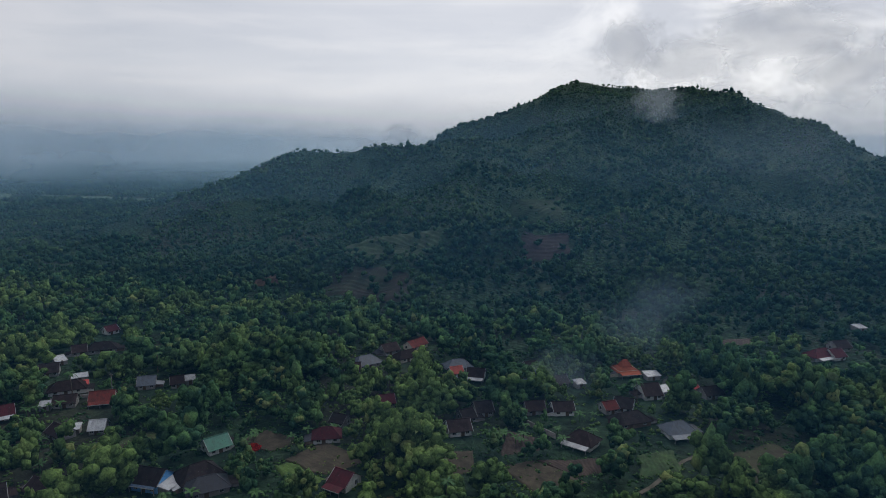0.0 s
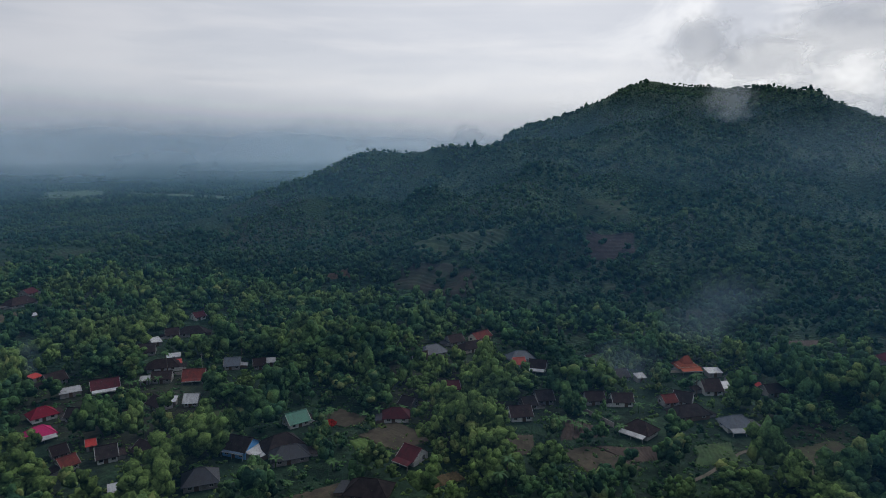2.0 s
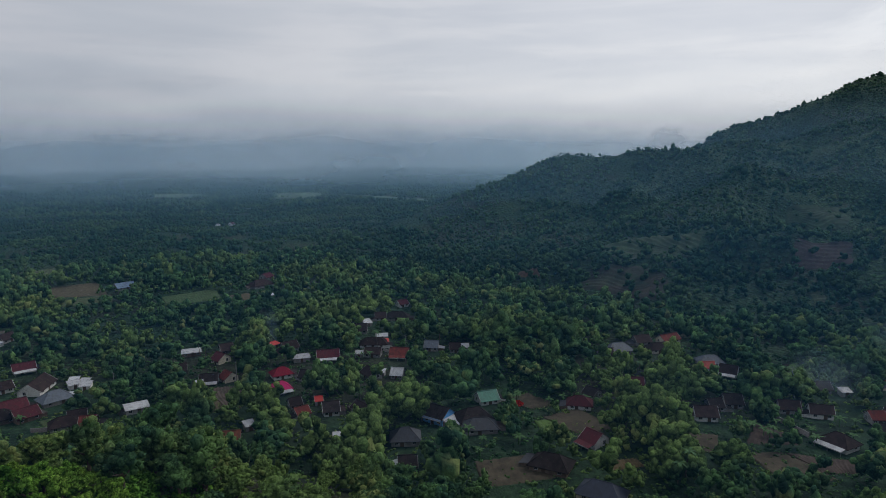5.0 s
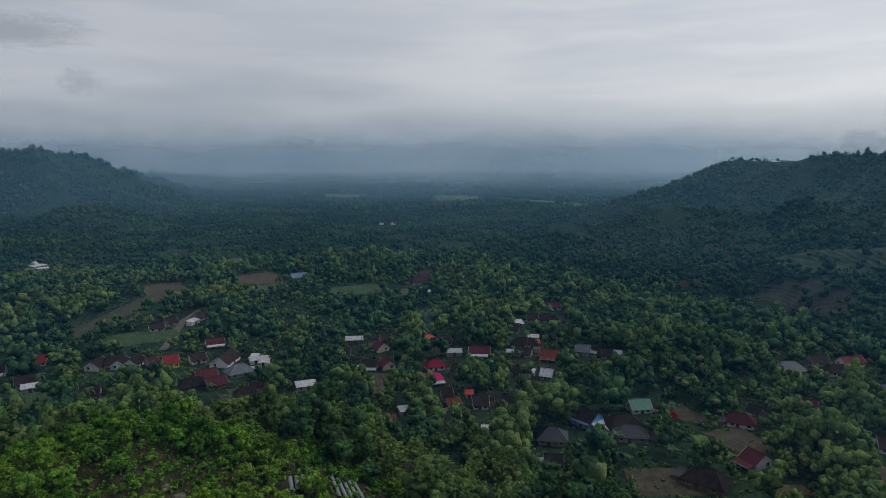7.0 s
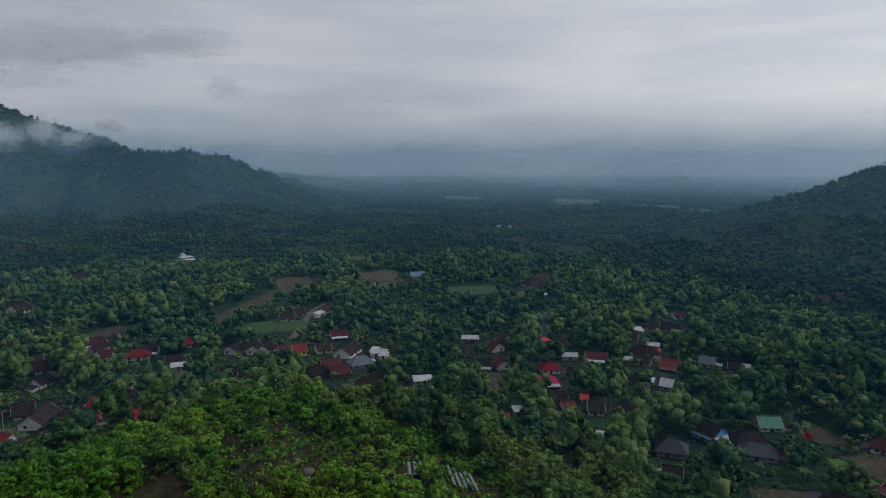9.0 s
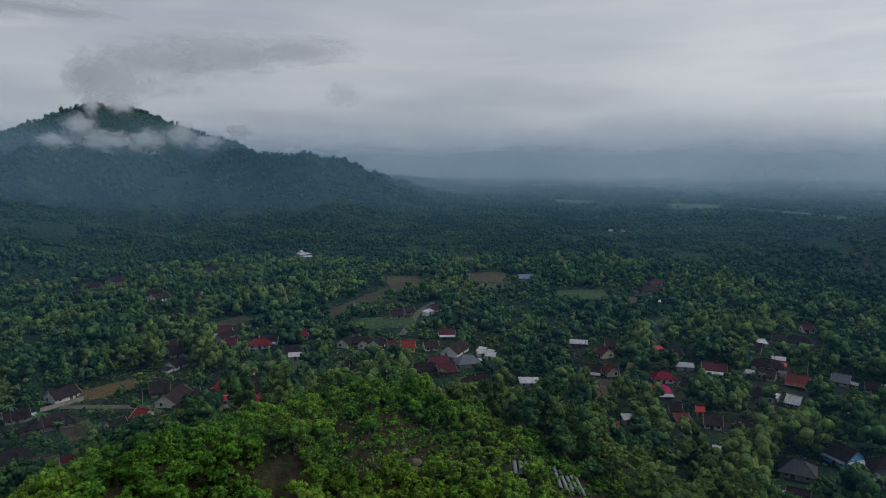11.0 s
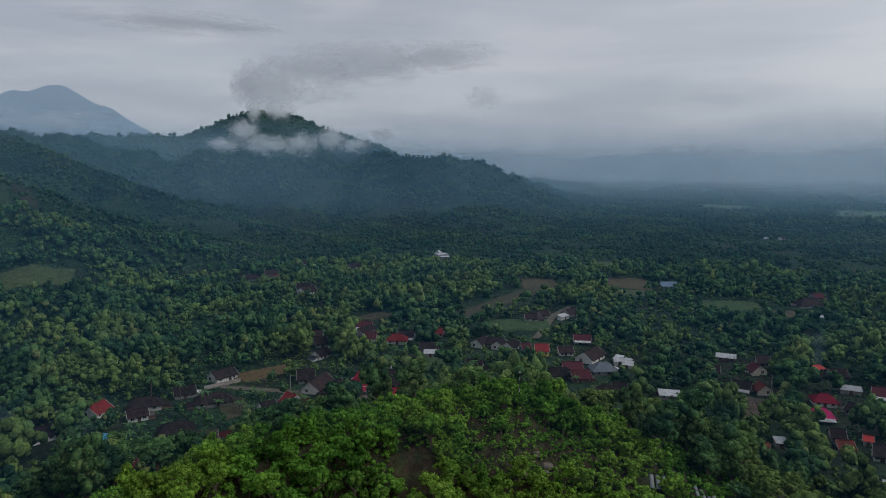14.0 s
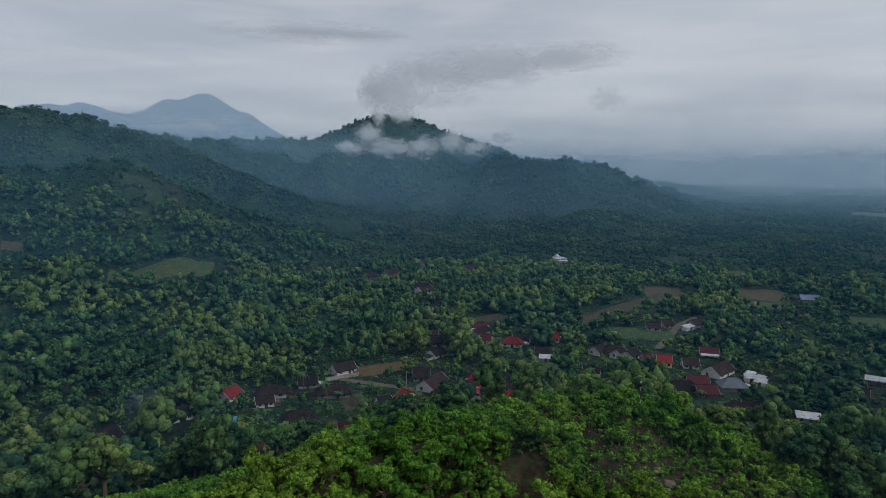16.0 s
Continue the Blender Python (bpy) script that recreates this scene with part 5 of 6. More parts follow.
NEAR_REACH = float(np.hypot(gx_ - 15, gy_2 + 25)[near_first].max())
print("garden trees", len(near_first), NEAR_REACH)

# banana plants and coconut palms
m_, n_ = material("banana_leaf")
g_ = n_.add("ShaderNodeNewGeometry")
c_ = n_.mix(g_.outputs["Random Per Island"], rgb(0.038, 0.090, 0.034), rgb(0.066, 0.132, 0.046))
finish(n_, n_.add("ShaderNodeBsdfPrincipled", **{"Base Color": n_.mix(0.4, c_, n_.mix(n_.noise(g_.outputs["Position"], 1.2, 3.0), rgb(0.6, 0.6, 0.5), rgb(1.3, 1.3, 1.3)), "MULTIPLY"), "Roughness": 0.8, "Specular IOR Level": 0.12}).outputs[0])
BANANA = m_


def frond(r, long_, wide, lift, droop, ang, n=5):
    """One arching leaf as a strip with a folded midrib."""
    v = []
    for k in range(n + 1):
        t = k / n
        w = wide * math.sin(math.pi * min(0.96, 0.12 + 0.85 * t)) ** 0.7
        out, z = long_ * t * (1 - 0.18 * t), lift * t - droop * t * t
        for side_ in (-1, 0, 1):
            v.append((out * math.cos(ang) - side_ * w * math.sin(ang), out * math.sin(ang) + side_ * w * math.cos(ang), z + (0.10 * wide if side_ else 0)))
    f = []
    for k in range(n):
        for c in (0, 1):
            a = 3 * k + c
            f.append((a, a + 1, a + 4, a + 3))
    return v, f


def banana(seed):
    r = np.random.default_rng(seed)
    ob = new("banana_plant")
    part("stem", Solid().bar((0, 0, -0.3), (0.05, 0, 2.4), 0.16, 0.10, 8), BANANA, ob)
    for k in range(8):
        s = Solid()
        v, f = frond(r, r.uniform(1.9, 2.6), 0.34, r.uniform(1.0, 2.2), r.uniform(0.8, 2.0), 2.4 * k)
        s.face_set([(x, y, z + 2.3) for x, y, z in v], f)
        part("leaf", s, BANANA, ob)
    return tagged(ob, "banana plant with long pale green leaves", "banana plant", "banana plants")


def palm(seed):
    r = np.random.default_rng(seed)
    ob = new("coconut_palm")
    s = Solid()
    for k in range(5):
        s.bar((0.10 * k * k * 0.3, 0, 1.7 * k - 0.4), (0.10 * (k + 1) ** 2 * 0.3, 0, 1.7 * (k + 1) - 0.4), 0.20 - 0.02 * k, 0.18 - 0.02 * k, 8)
    part("trunk", s, BARK, ob)
    for k in range(13):
        s = Solid()
        v, f = frond(r, r.uniform(2.6, 3.4), 0.34, r.uniform(0.2, 1.8), r.uniform(1.2, 2.8), 2.4 * k + r.uniform(-0.2, 0.2), 6)
        s.face_set([(x + 0.75, y, z + 8.0) for x, y, z in v], f)
        part("frond", s, BANANA, ob)
    return tagged(ob, "coconut palm with arching fronds above the gardens", "palm", "coconut palms")


def cluster(cx, cy, n, spread, lo=0.9, hi=1.3):
    out = []
    for _ in range(n * 4):
        px, py = cx + rng.normal() * spread, cy + rng.normal() * spread
        if len(out) < n and free(np.array([px]), np.array([py]), -3.0)[0]:
            out.append((px, py, rng.uniform(0, 360), rng.uniform(lo, hi), 1.0))
    return out


spots = []
for cx, cy, n, sp in ((-300, -52, 26, 9), (-194, 141, 5, 4), (-174, 140, 5, 4), (-114, 184, 6, 5), (-127, 171, 4, 3), (-233, 84, 5, 3), (-150, 175, 6, 8), (-86, 182, 5, 6),
                      (-45, 200, 7, 7), (-215, 165, 5, 6), (-230, -100, 8, 8), (-205, -125, 6, 8), (-250, 30, 5, 8), (-160, -120, 5, 8), (-28, 214, 5, 5), (-120, 125, 6, 8)):
    spots += cluster(cx, cy, n, sp)
plant_out(banana(3), spots[::2])
plant_out(banana(4), spots[1::2])
spots = []
for cx, cy, n, sp in ((-217, -74, 2, 3), (-60, 150, 2, 6), (-120, 200, 2, 12), (-200, 210, 3, 20), (-260, 10, 3, 14), (-30, 240, 3, 14), (-270, 130, 3, 16), (-235, -125, 3, 12), (-280, -30, 2, 10)):
    spots += cluster(cx, cy, n, sp, 0.85, 1.15)
plant_out(palm(5), spots)

# a flame tree in red bloom
FLOWER = leaf_material("red_bloom", (0.30, 0.025, 0.02), (0.42, 0.04, 0.025), (0.38, 0.05, 0.02))
flame = tree_kind("flame_tree", 91, 300, 0.17, 0.7, 6, 1.4, FLOWER, "flame tree in full red bloom behind the houses")
plant_out(flame, [(-121.5, 163.0, 20, 2.6, 0.8)])

# -- woods that stand too thick to tell apart
woodland("valley_trees", NEAR_REACH, 330, 6.0, 96, 0.064, LEAF, "dense mixed green trees between the village houses", (2.1, 6.0), thin=-0.8, core=OCTA, lobes=(6, 7, 7, 5, 6, 6), clumps=13, clump=(0.34, 0.58), round_shape=ICO)
woodland("foothill_trees", 330, 620, 5.3, 6, 0.10, LEAF, "dense green woods beyond the village", (2.2, 5.8), thin=-0.15, lift=0.62, core=OCTA, lobes=(3, 3, 3, 2, 3, 3), inner=0.95, north=False, clumps=5)
# same woods north of y 345, coloured darker to stand for the mountain's shade
woodland("mountain_foot_trees", 330, 620, 5.3, 6, 0.10, LEAF_WOODS, "woods at the mountain's foot, its shade in their darker green", (2.0, 5.4), thin=-0.3, lift=0.62, core=OCTA, lobes=(3, 3, 3, 2, 3, 3), inner=0.95, north=True, clumps=5)
woodland("hillside_trees", 620, 1200, 5.2, 0, 0.42, LEAF_WOODS, "trees and woods on the shaded slopes", (1.3, 4.2), thin=0.2, lift=0.30, core=OCTA, lobes=(1, 2, 1, 1, 1, 2), inner=1.0)
woodland("distant_woods", 1200, 2000, 8.6, 0, 0.8, LEAF_WOODS, "hazy distant woods on the plain and hills", (2.4, 6.4), thin=0.2, lift=0.25, core=OCTA, lobes=(1, 1, 1, 1, 1, 2), inner=1.0)
woodland("horizon_woods", 2000, 4600, 44, 0, 1.0, LEAF_WOODS, "far woods of the plain", (6.0, 11.0), lift=0.0, core=OCTA, lobes=(1, 1, 1, 1, 1, 1), inner=1.0)


def shrubs(name, x, y, sprays, size, lo, hi, mat, label, clumps=0):
    shapes = [crown(rng, sprays, size, 1.0, t, 2, OCTA, 0.85, clumps=clumps) for t in (0.7, 0.9, 1.1)]
    w_ = rng.uniform(lo, hi, len(x))
    rows = np.stack([x, y, height(x, y) + w_ * 0.35, rng.uniform(0, 6.28, len(x)), w_, w_, rng.integers(0, 3, len(x))], 1)
    return tagged(join_crowns(name, rows, shapes, mat), label, "shrubs", kind="stuff")


x_, y_ = scatter(100, 330, 2.7)
ok = free(x_, y_, -1.2)
shrubs("undergrowth", x_[ok], y_[ok], 5, 0.22, 0.6, 2.0, LEAF, "low green undergrowth between houses and trees", 2)
print("undergrowth", ok.sum())
hx, hy = [], []
for a, b, c, d in PLOTS:
    if math.dist(a, (15, -25)) > 340:
        continue
    ring = [a, b, c, d, a]
    for p, q in zip(ring, ring[1:]):
        n_ = int(math.dist(p, q) * 0.9)
        k_ = rng.uniform(0, 1, n_)
        hx += list(p[0] + (q[0] - p[0]) * k_ + rng.normal(0, 0.7, n_))
        hy += list(p[1] + (q[1] - p[1]) * k_ + rng.normal(0, 0.7, n_))
    n_ = int(math.dist(a, b) * math.dist(b, c) / 14)
    u_, v_ = rng.uniform(0, 1, n_), rng.uniform(0, 1, n_)
    hx += list((a[0] * (1 - u_) + b[0] * u_) * (1 - v_) + (d[0] * (1 - u_) + c[0] * u_) * v_)
    hy += list((a[1] * (1 - u_) + b[1] * u_) * (1 - v_) + (d[1] * (1 - u_) + c[1] * u_) * v_)
shrubs("field_weeds", np.array(hx), np.array(hy), 8, 0.42, 0.18, 0.65, LEAF, "weeds and low hedges on the plots' borders")
# crops and tufts on the terraces and rows of the knoll
x_, y_ = rng.uniform(-128, -25, 9000), rng.uniform(-110, 40, 9000)
ok = (height(x_, y_) > 5) & (np.hypot(x_ - 18, y_ + 33) > 45)
x_, y_ = x_[ok], y_[ok]
row_ = np.where((y_ > -8) & (x_ > -112), 1.0, 0.0)
x_ = x_ * (1 - row_) + row_ * (np.round(x_ / 1.6) * 1.6 + rng.normal(0, 0.12, len(x_)))
a_, r_ = rng.uniform(0, 6.28, 2600), 14 * np.sqrt(rng.uniform(0, 1, 2600))
x2, y2 = -95 + r_ * np.cos(a_), -11 + r_ * 1.3 * np.sin(a_)
step_ = height(x2, y2) / 1.5 % 1.0
on = (step_ > 0.70) | (rng.uniform(0, 1, len(x2)) < 0.5)
shrubs("terrace_crops", x2[on], y2[on], 7, 0.45, 0.22, 0.62, LEAF_FRESH, "low crops and weeds along the terrace edges")
keep_ = ((np.hypot(x_ + 86, y_ + 31) > 5.5) & (np.hypot(x_ + 90, y_ + 18) > 4)) | (rng.uniform(0, 1, len(x_)) < 0.12)
shrubs("knoll_undergrowth", x_[keep_], y_[keep_], 8, 0.26, 0.4, 1.2, LEAF_FRESH, "grass tufts and crop rows on the terraced knoll")

# rocks of the knoll
STONE = rough_material("limestone", ((0.16, 0.135, 0.11), (0.10, 0.085, 0.07), (0.06, 0.05, 0.045)), 1.2, 0.95, 0.8, 6)


def rock(x, y, size, seed):
    bm = bmesh.new()
    bmesh.ops.create_icosphere(bm, subdivisions=2, radius=1.0)
    r = random.Random(seed)
    sx, sy, sz = r.uniform(0.8, 1.3), r.uniform(0.7, 1.1), r.uniform(0.6, 0.95)
    for v in bm.verts:
        k = 1 + 0.35 * noise.noise(v.co * 1.3 + Vector((seed, 0, 0))) + 0.15 * noise.noise(v.co * 3.1 + Vector((0, seed, 0)))
        v.co = Vector((v.co.x * sx, v.co.y * sy, v.co.z * sz)) * k * size
    me = bpy.data.meshes.new("rock")
    bm.to_mesh(me)
    bm.free()
    me.materials.append(STONE)
    ob = new("rock", me)
    ob.matrix_world = pose(x, y, land_at(x, y) + size * 0.15, 0, 0, r.uniform(0, 360))
    return tagged(ob, "rough grey-brown limestone outcrop on the terraces", "rock", "knoll rocks")


for k, (x, y, size) in enumerate(((-93, -10, 0.8), (-91.5, -8.5, 1.1), (-89, -9, 0.7), (-88, -13, 0.9), (-76, -22, 0.7), (-72, -16, 0.6), (-88, -24, 0.6), (-70, -36, 0.8), (-64, -42, 0.7))):
    rock(x, y, size, k + 1)


# -- haze in the valley, imitated by thin tinted sheets ringed round the camera
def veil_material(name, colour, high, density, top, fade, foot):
    """Tinted sheet standing in for haze, lit by sky and sun: thin at its foot and its top, thicker over the western
    plain than before the mountain.
    """
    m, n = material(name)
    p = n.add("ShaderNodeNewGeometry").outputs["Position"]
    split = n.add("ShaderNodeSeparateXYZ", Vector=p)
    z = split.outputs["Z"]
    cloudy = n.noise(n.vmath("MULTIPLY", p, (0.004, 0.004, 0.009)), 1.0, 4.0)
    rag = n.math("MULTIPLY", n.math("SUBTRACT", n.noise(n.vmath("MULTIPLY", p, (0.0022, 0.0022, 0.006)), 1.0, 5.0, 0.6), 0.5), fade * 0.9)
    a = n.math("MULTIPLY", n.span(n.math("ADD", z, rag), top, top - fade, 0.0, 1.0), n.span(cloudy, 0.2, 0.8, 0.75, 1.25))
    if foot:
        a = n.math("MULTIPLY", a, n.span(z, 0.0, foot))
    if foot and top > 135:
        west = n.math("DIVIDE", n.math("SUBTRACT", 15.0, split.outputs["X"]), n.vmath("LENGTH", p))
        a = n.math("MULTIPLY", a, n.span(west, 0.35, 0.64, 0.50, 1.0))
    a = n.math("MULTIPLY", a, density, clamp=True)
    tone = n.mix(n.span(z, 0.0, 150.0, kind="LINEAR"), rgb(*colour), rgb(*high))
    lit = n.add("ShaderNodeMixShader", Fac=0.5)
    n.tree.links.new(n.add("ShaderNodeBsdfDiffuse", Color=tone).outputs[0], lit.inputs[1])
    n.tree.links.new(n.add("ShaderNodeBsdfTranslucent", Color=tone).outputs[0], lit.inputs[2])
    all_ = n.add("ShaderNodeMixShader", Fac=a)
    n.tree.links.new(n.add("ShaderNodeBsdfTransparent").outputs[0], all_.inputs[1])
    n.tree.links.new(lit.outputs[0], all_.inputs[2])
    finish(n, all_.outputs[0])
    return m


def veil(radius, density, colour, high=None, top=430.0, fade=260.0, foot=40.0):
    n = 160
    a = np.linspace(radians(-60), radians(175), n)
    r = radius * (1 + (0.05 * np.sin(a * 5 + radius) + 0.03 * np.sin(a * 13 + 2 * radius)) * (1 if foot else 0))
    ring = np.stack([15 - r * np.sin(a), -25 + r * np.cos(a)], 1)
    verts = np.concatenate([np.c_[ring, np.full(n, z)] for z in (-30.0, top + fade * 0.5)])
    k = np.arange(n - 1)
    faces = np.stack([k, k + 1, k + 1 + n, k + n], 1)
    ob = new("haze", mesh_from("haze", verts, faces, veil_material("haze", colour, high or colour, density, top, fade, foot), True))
    return tagged(ob, "thin blue sheet standing in for haze over the valley", "haze", kind="stuff")


# farther sheets are paler and mostly denser: the haze of distance put into colour
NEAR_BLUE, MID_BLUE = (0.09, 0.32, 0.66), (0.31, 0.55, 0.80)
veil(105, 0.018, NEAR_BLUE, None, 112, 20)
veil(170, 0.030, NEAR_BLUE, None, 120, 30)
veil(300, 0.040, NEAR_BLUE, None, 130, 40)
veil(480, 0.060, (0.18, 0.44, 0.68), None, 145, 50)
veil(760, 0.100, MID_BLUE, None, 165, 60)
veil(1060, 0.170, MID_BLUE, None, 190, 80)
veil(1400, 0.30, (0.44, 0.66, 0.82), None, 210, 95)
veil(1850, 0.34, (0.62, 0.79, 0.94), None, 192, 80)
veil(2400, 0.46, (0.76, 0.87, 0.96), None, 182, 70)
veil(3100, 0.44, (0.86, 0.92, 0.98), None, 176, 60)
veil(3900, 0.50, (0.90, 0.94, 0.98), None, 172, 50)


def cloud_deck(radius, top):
    """The layer of low cloud and haze on the far horizon, a backdrop of distance with its brightness painted in as
    glow.
    """
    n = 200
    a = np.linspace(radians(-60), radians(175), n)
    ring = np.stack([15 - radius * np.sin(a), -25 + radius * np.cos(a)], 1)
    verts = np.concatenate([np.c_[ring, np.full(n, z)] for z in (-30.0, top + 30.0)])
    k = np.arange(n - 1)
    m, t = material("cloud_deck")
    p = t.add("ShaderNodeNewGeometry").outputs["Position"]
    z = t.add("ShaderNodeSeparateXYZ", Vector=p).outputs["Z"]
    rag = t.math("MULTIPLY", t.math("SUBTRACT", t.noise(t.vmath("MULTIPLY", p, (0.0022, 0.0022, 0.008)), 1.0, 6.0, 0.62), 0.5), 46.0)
    # tone grading upward paints the horizon's haze into the glow
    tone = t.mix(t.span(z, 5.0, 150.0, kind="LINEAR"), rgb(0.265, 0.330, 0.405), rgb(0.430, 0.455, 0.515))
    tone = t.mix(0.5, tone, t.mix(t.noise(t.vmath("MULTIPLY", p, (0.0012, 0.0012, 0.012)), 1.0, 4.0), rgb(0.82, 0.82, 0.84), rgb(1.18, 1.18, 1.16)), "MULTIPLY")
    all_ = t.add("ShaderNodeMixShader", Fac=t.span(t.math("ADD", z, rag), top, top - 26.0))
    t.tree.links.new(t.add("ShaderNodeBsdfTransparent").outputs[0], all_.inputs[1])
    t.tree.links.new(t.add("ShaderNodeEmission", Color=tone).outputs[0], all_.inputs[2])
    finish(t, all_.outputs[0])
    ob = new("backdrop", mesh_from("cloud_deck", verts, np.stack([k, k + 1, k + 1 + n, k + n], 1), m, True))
    return tagged(ob, "glowing backdrop of low grey cloud and haze along the horizon", "backdrop", kind="structure")


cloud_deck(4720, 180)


# far mountains, a plain backdrop; haze is painted into their pale blue glow
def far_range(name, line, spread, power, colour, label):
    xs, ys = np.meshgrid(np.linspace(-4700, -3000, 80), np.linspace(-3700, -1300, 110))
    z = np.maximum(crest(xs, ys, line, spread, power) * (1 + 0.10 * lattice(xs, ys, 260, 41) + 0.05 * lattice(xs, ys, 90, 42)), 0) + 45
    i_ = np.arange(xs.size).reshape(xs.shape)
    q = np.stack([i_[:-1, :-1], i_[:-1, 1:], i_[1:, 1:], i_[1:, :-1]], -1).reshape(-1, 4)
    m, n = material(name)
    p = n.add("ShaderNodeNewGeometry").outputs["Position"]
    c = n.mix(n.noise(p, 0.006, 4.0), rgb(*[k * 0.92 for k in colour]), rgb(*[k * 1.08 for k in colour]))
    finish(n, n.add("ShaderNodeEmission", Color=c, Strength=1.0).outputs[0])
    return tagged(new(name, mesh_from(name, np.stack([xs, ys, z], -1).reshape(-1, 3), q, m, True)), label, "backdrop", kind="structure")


far_range("backdrop", FAR_RANGE[0], 1.9, 1.0, (0.200, 0.265, 0.345), "far double-peaked mountain, haze painted into its pale blue glow")


# -- clouds, mist and smoke: soft curved veils with ragged edges
def puff_material(name, colour, density, ragged=1.7):
    m, n = material(name)
    where = n.add("ShaderNodeTexCoord").outputs["Object"]
    p = n.vmath("MULTIPLY", where, (1.0, 0.0, 1.0))
    r = n.add("ShaderNodeObjectInfo").outputs["Random"]
    off = n.vmath("ADD", where, n.add("ShaderNodeCombineXYZ", X=n.math("MULTIPLY", r, 40.0), Y=n.math("MULTIPLY", r, 17.0), Z=0.0).outputs[0])
    cloudy = n.noise(off, ragged, 5.0, 0.6, 0.6)
    edge = n.math("ADD", n.vmath("LENGTH", p), n.math("MULTIPLY", n.math("SUBTRACT", cloudy, 0.5), 1.3))
    a = n.math("MULTIPLY", n.span(edge, 0.92, 0.10, 0.0, 1.0), density)
    a = n.math("MULTIPLY", a, n.span(n.vmath("LENGTH", p), 1.0, 0.75, 0.0, 1.0), clamp=True)
    lit = n.add("ShaderNodeMixShader", Fac=0.5)
    n.tree.links.new(n.add("ShaderNodeBsdfDiffuse", Color=rgb(*colour)).outputs[0], lit.inputs[1])
    n.tree.links.new(n.add("ShaderNodeBsdfTranslucent", Color=rgb(*colour)).outputs[0], lit.inputs[2])
    all_ = n.add("ShaderNodeMixShader", Fac=a)
    n.tree.links.new(n.add("ShaderNodeBsdfTransparent").outputs[0], all_.inputs[1])
    n.tree.links.new(lit.outputs[0], all_.inputs[2])
    finish(n, all_.outputs[0])
    return m


def puff_mesh(name, mat):
    u, v = np.meshgrid(np.linspace(-1, 1, 17), np.linspace(-1, 1, 13))
    bulge = 0.35 * (1 - u * u) * (1 - v * v)
    i_ = np.arange(u.size).reshape(u.shape)
    q = np.stack([i_[:-1, :-1], i_[:-1, 1:], i_[1:, 1:], i_[1:, :-1]], -1).reshape(-1, 4)
    return mesh_from(name, np.stack([u, -bulge, v], -1).reshape(-1, 3), q, mat, True)


MIST = puff_mesh("mist", puff_material("hill_mist", (0.94, 0.96, 0.99), 0.85))
GREY_CLOUD = puff_mesh("cloud", puff_material("grey_cloud", (0.72, 0.75, 0.82), 0.55))
GREY_SOFT = puff_mesh("cloud_scrap", puff_material("cloud_scrap", (0.72, 0.75, 0.82), 0.30, 2.8))
THIN = puff_mesh("thin_mist", puff_material("thin_mist", (0.42, 0.58, 0.76), 0.10))
CLOUD_TOP = puff_mesh("cloud_top", puff_material("cloud_top", (0.98, 0.93, 0.91), 0.85, 2.2))
WISP = puff_mesh("wisp", puff_material("ridge_wisp", (0.70, 0.78, 0.86), 0.30, 2.6))
SMOKE = puff_mesh("smoke", puff_material("wood_smoke", (0.62, 0.74, 0.82), 0.50, 2.4))
SMOKE_THIN = puff_mesh("thin_smoke", puff_material("thin_smoke", (0.46, 0.62, 0.76), 0.12, 2.0))


def puff(mesh, name, x, y, z, wide, tall, label, category):
    ob = new(name, mesh)
    ob.matrix_world = pose(x, y, z, 0, 0, math.degrees(math.atan2(-25 - y, 15 - x)) + 90) @ Matrix.Diagonal((wide / 2, wide / 4, tall / 2, 1))
    return tagged(ob, label, category, kind="stuff")


puff(MIST, "mist", -1216, -337, 152.7, 76.7, 65.7, "white mist clinging to the wooded hilltop", "mist")
puff(MIST, "mist", -1224, -300, 129.7, 120.5, 54.8, "white mist clinging to the wooded hilltop", "mist")
puff(MIST, "mist", -1235, -242, 130.3, 98.6, 65.7, "white mist clinging to the wooded hilltop", "mist")
puff(MIST, "mist", -1244, -183, 141.6, 87.6, 65.7, "white mist clinging to the wooded hilltop", "mist")
puff(MIST, "mist", -1248, -140, 131.2, 76.7, 43.8, "white mist clinging to the wooded hilltop", "mist")
puff(MIST, "mist", -1220, -319, 189.9, 43.8, 54.8, "white mist clinging to the wooded hilltop", "mist")
puff(MIST, "mist", -1206, -373, 128.8, 87.6, 39.4, "white mist clinging to the wooded hilltop", "mist")
puff(MIST, "mist", -1229, -274, 190.6, 76.7, 43.8, "white mist clinging to the wooded hilltop", "mist")
puff(THIN, "mist", -860, -513, 138.2, 172.5, 60.4, "thin mist drifting over the crest", "mist")
puff(THIN, "mist", -738, -522, 145.1, 100.9, 54.3, "thin mist drifting over the crest", "mist")
puff(THIN, "mist", -1095, -322, 69.3, 416.5, 158.7, "thin mist drifting over the slope", "mist")
puff(GREY_CLOUD, "cloud", -1598, -366, 268.0, 241.9, 213.4, "low grey cloud trailing from the summit", "cloud")
puff(GREY_CLOUD, "cloud", -1643, -289, 313.9, 347.7, 188.3, "low grey cloud trailing from the summit", "cloud")
puff(GREY_CLOUD, "cloud", -1698, -152, 348.3, 445.0, 163.2, "low grey cloud trailing from the summit", "cloud")
puff(GREY_CLOUD, "cloud", -1741, 48, 373.6, 394.6, 121.4, "low grey cloud trailing from the summit", "cloud")
puff(GREY_SOFT, "cloud", -1732, 158, 272.4, 136.6, 91.1, "low grey cloud trailing from the summit", "cloud")
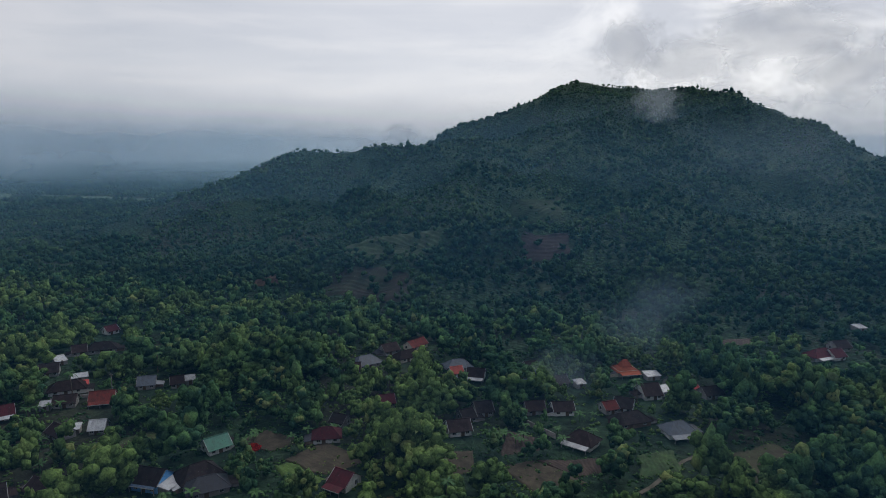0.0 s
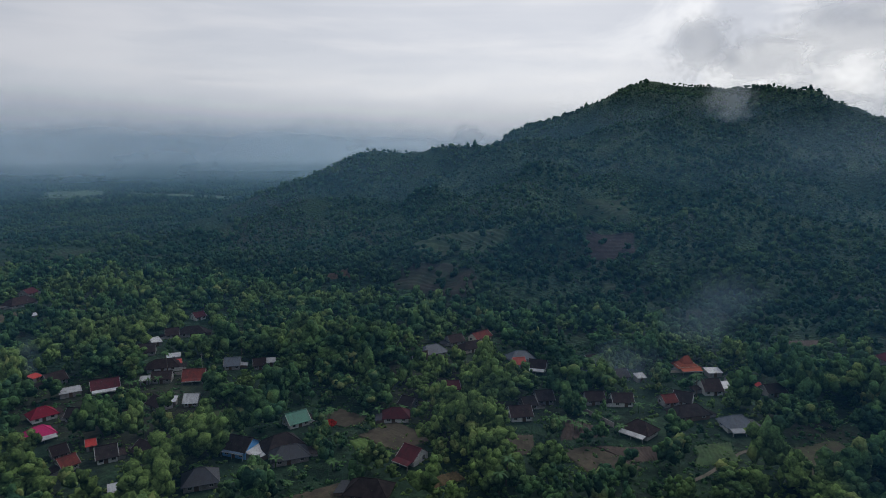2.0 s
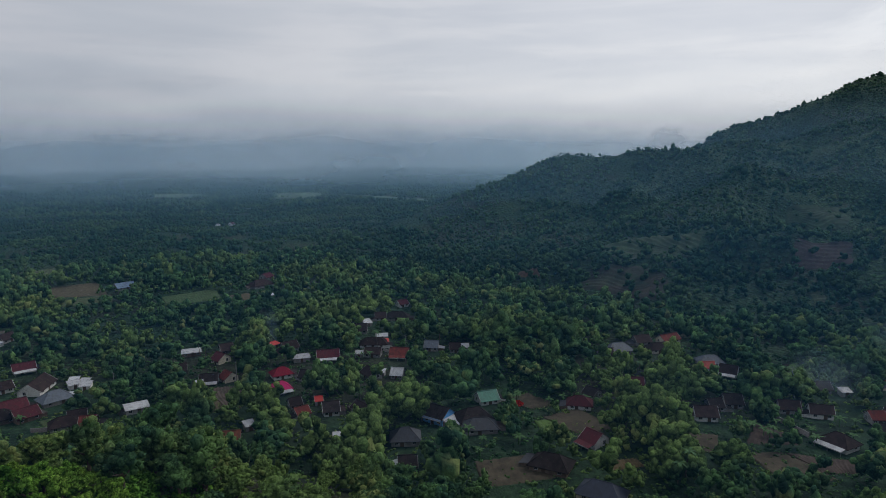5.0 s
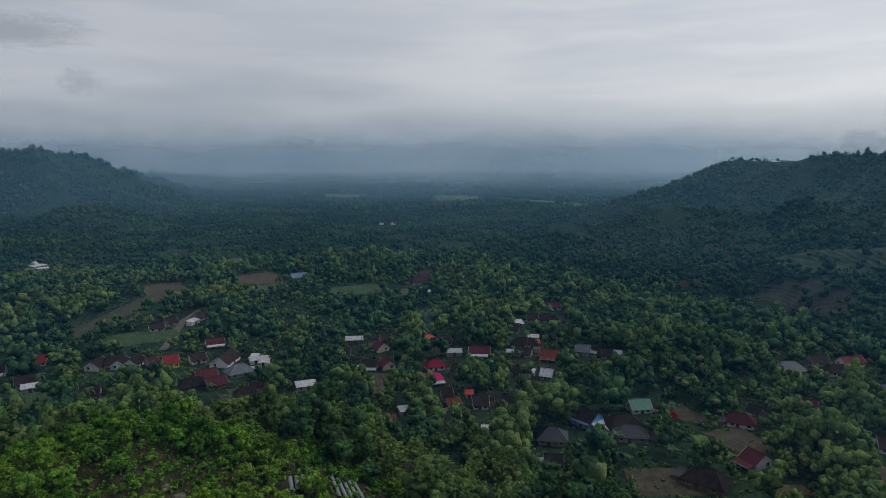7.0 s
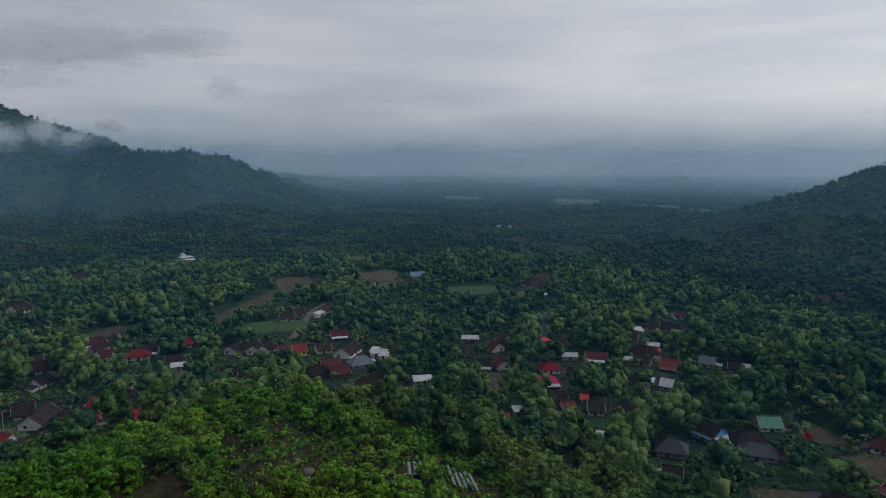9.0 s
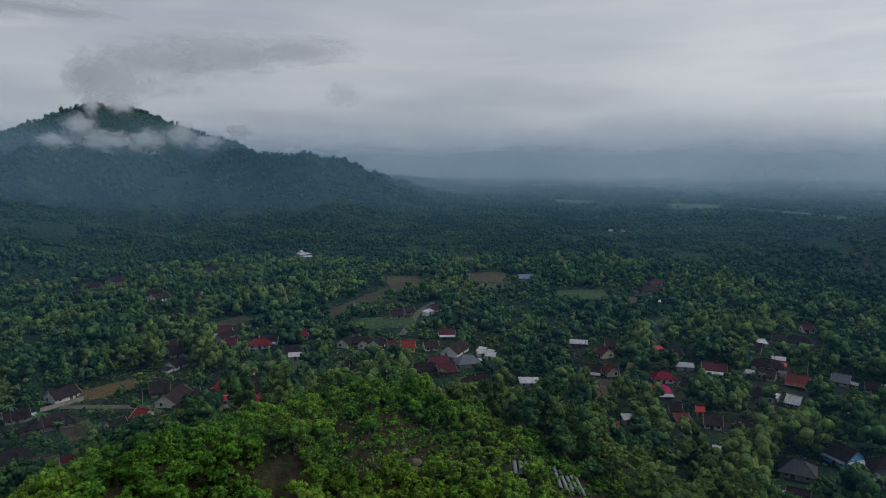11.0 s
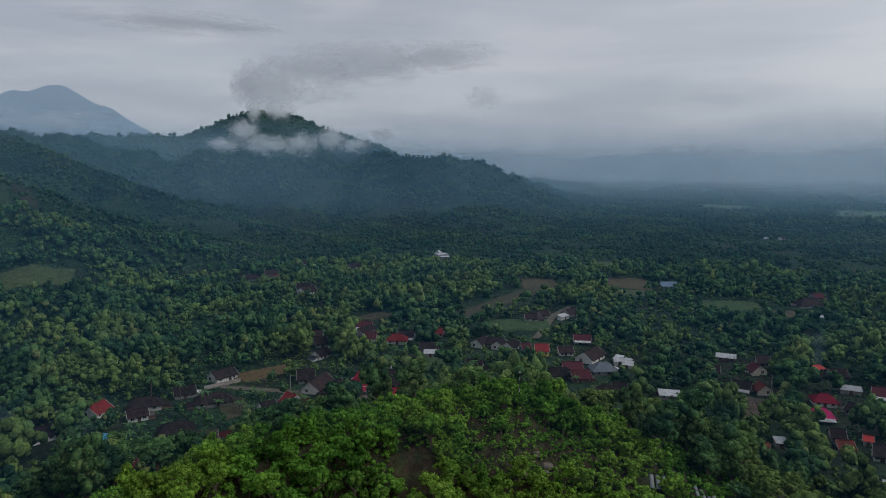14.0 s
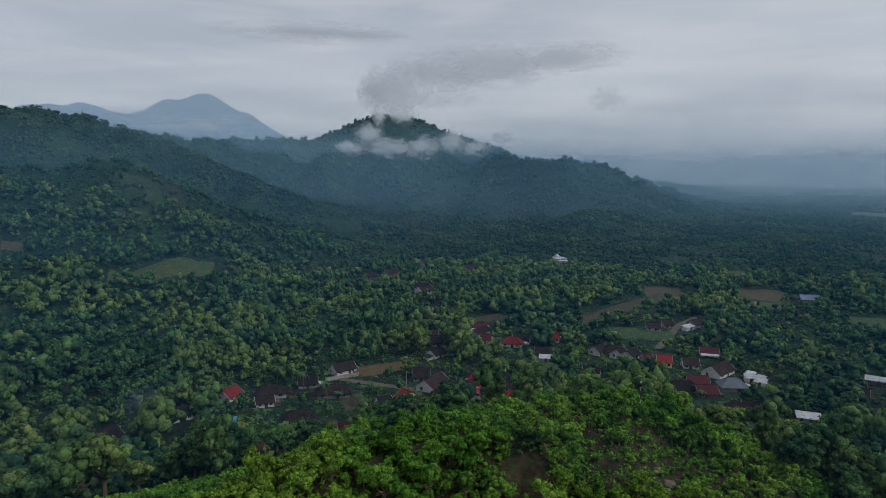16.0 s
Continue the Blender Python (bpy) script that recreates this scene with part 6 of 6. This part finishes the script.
puff(GREY_CLOUD, "cloud", -1596, -423, 281.7, 114.5, 157.5, "low grey cloud trailing from the summit", "cloud")
puff(GREY_CLOUD, "cloud", -2167, -753, 535.3, 833.0, 99.2, "low grey cloud trailing from the summit", "cloud")
puff(GREY_CLOUD, "cloud", -2614, -1473, 245.0, 853.7, 181.1, "low grey cloud trailing from the summit", "cloud")
puff(CLOUD_TOP, "cloud", -2980, -160, 234.9, 155.2, 77.6, "small bright cloud on the horizon", "cloud")
puff(GREY_CLOUD, "cloud", -176, 2294, 418.5, 337.2, 297.5, "grey cloud rising behind the mountain", "cloud")
puff(GREY_CLOUD, "cloud", 18, 2301, 349.0, 515.7, 277.7, "grey cloud rising behind the mountain", "cloud")
puff(GREY_CLOUD, "cloud", 286, 2283, 419.7, 654.5, 337.2, "grey cloud rising behind the mountain", "cloud")
puff(GREY_CLOUD, "cloud", 454, 2256, 311.5, 476.0, 357.0, "grey cloud rising behind the mountain", "cloud")
puff(GREY_CLOUD, "cloud", 125, 2298, 240.4, 595.0, 178.5, "grey cloud rising behind the mountain", "cloud")
puff(WISP, "mist", -30, 980, 160.0, 90.0, 85.0, "wisp of mist on the mountain ridge", "mist")
puff(THIN, "mist", 112, 793, 102.9, 289.8, 117.3, "thin mist drifting over the slope", "mist")
puff(GREY_CLOUD, "cloud", -667, 1565, 123.1, 131.9, 88.0, "small grey cloud behind the ridge", "cloud")
puff(CLOUD_TOP, "cloud", -3976, 1577, 192.0, 407.9, 96.4, "low white cloud top above the plain", "cloud")
puff(CLOUD_TOP, "cloud", -3860, 1841, 190.0, 333.7, 81.6, "low white cloud top above the plain", "cloud")
puff(CLOUD_TOP, "cloud", -3529, 2410, 186.0, 407.9, 59.3, "low white cloud top above the plain", "cloud")
puff(SMOKE, "smoke", -62, 237, -3.4, 7.2, 6.4, "white wood smoke rising from a garden fire", "smoke")
puff(SMOKE, "smoke", -59, 238, -0.9, 9.8, 8.5, "white wood smoke rising from a garden fire", "smoke")
puff(SMOKE, "smoke", -55, 239, 2.1, 11.9, 9.8, "white wood smoke rising from a garden fire", "smoke")
puff(SMOKE, "smoke", -51, 240, 5.6, 11.9, 11.5, "white wood smoke rising from a garden fire", "smoke")
puff(SMOKE, "smoke", -48, 240, 9.5, 9.4, 10.7, "white wood smoke rising from a garden fire", "smoke")
puff(SMOKE_THIN, "smoke", -37, 245, 11.5, 36.7, 25.9, "thin blue smoke spreading over the trees", "smoke")
puff(SMOKE_THIN, "smoke", -13, 298, 18.7, 44.0, 38.8, "thin blue smoke spreading over the trees", "smoke")
puff(SMOKE_THIN, "smoke", -2, 328, 26.1, 45.5, 34.1, "thin blue smoke spreading over the trees", "smoke")
puff(SMOKE_THIN, "smoke", -250, 144, 9.4, 6.2, 11.1, "thin thread of smoke above the roofs", "smoke")
puff(SMOKE_THIN, "smoke", -250, 144, 17.4, 8.9, 13.9, "thin thread of smoke above the roofs", "smoke")
puff(SMOKE_THIN, "smoke", -197, -170, 6.1, 24.2, 17.6, "thin blue smoke spreading over the trees", "smoke")
puff(SMOKE_THIN, "smoke", -194, -141, 4.3, 12.3, 8.2, "thin blue smoke spreading over the trees", "smoke")
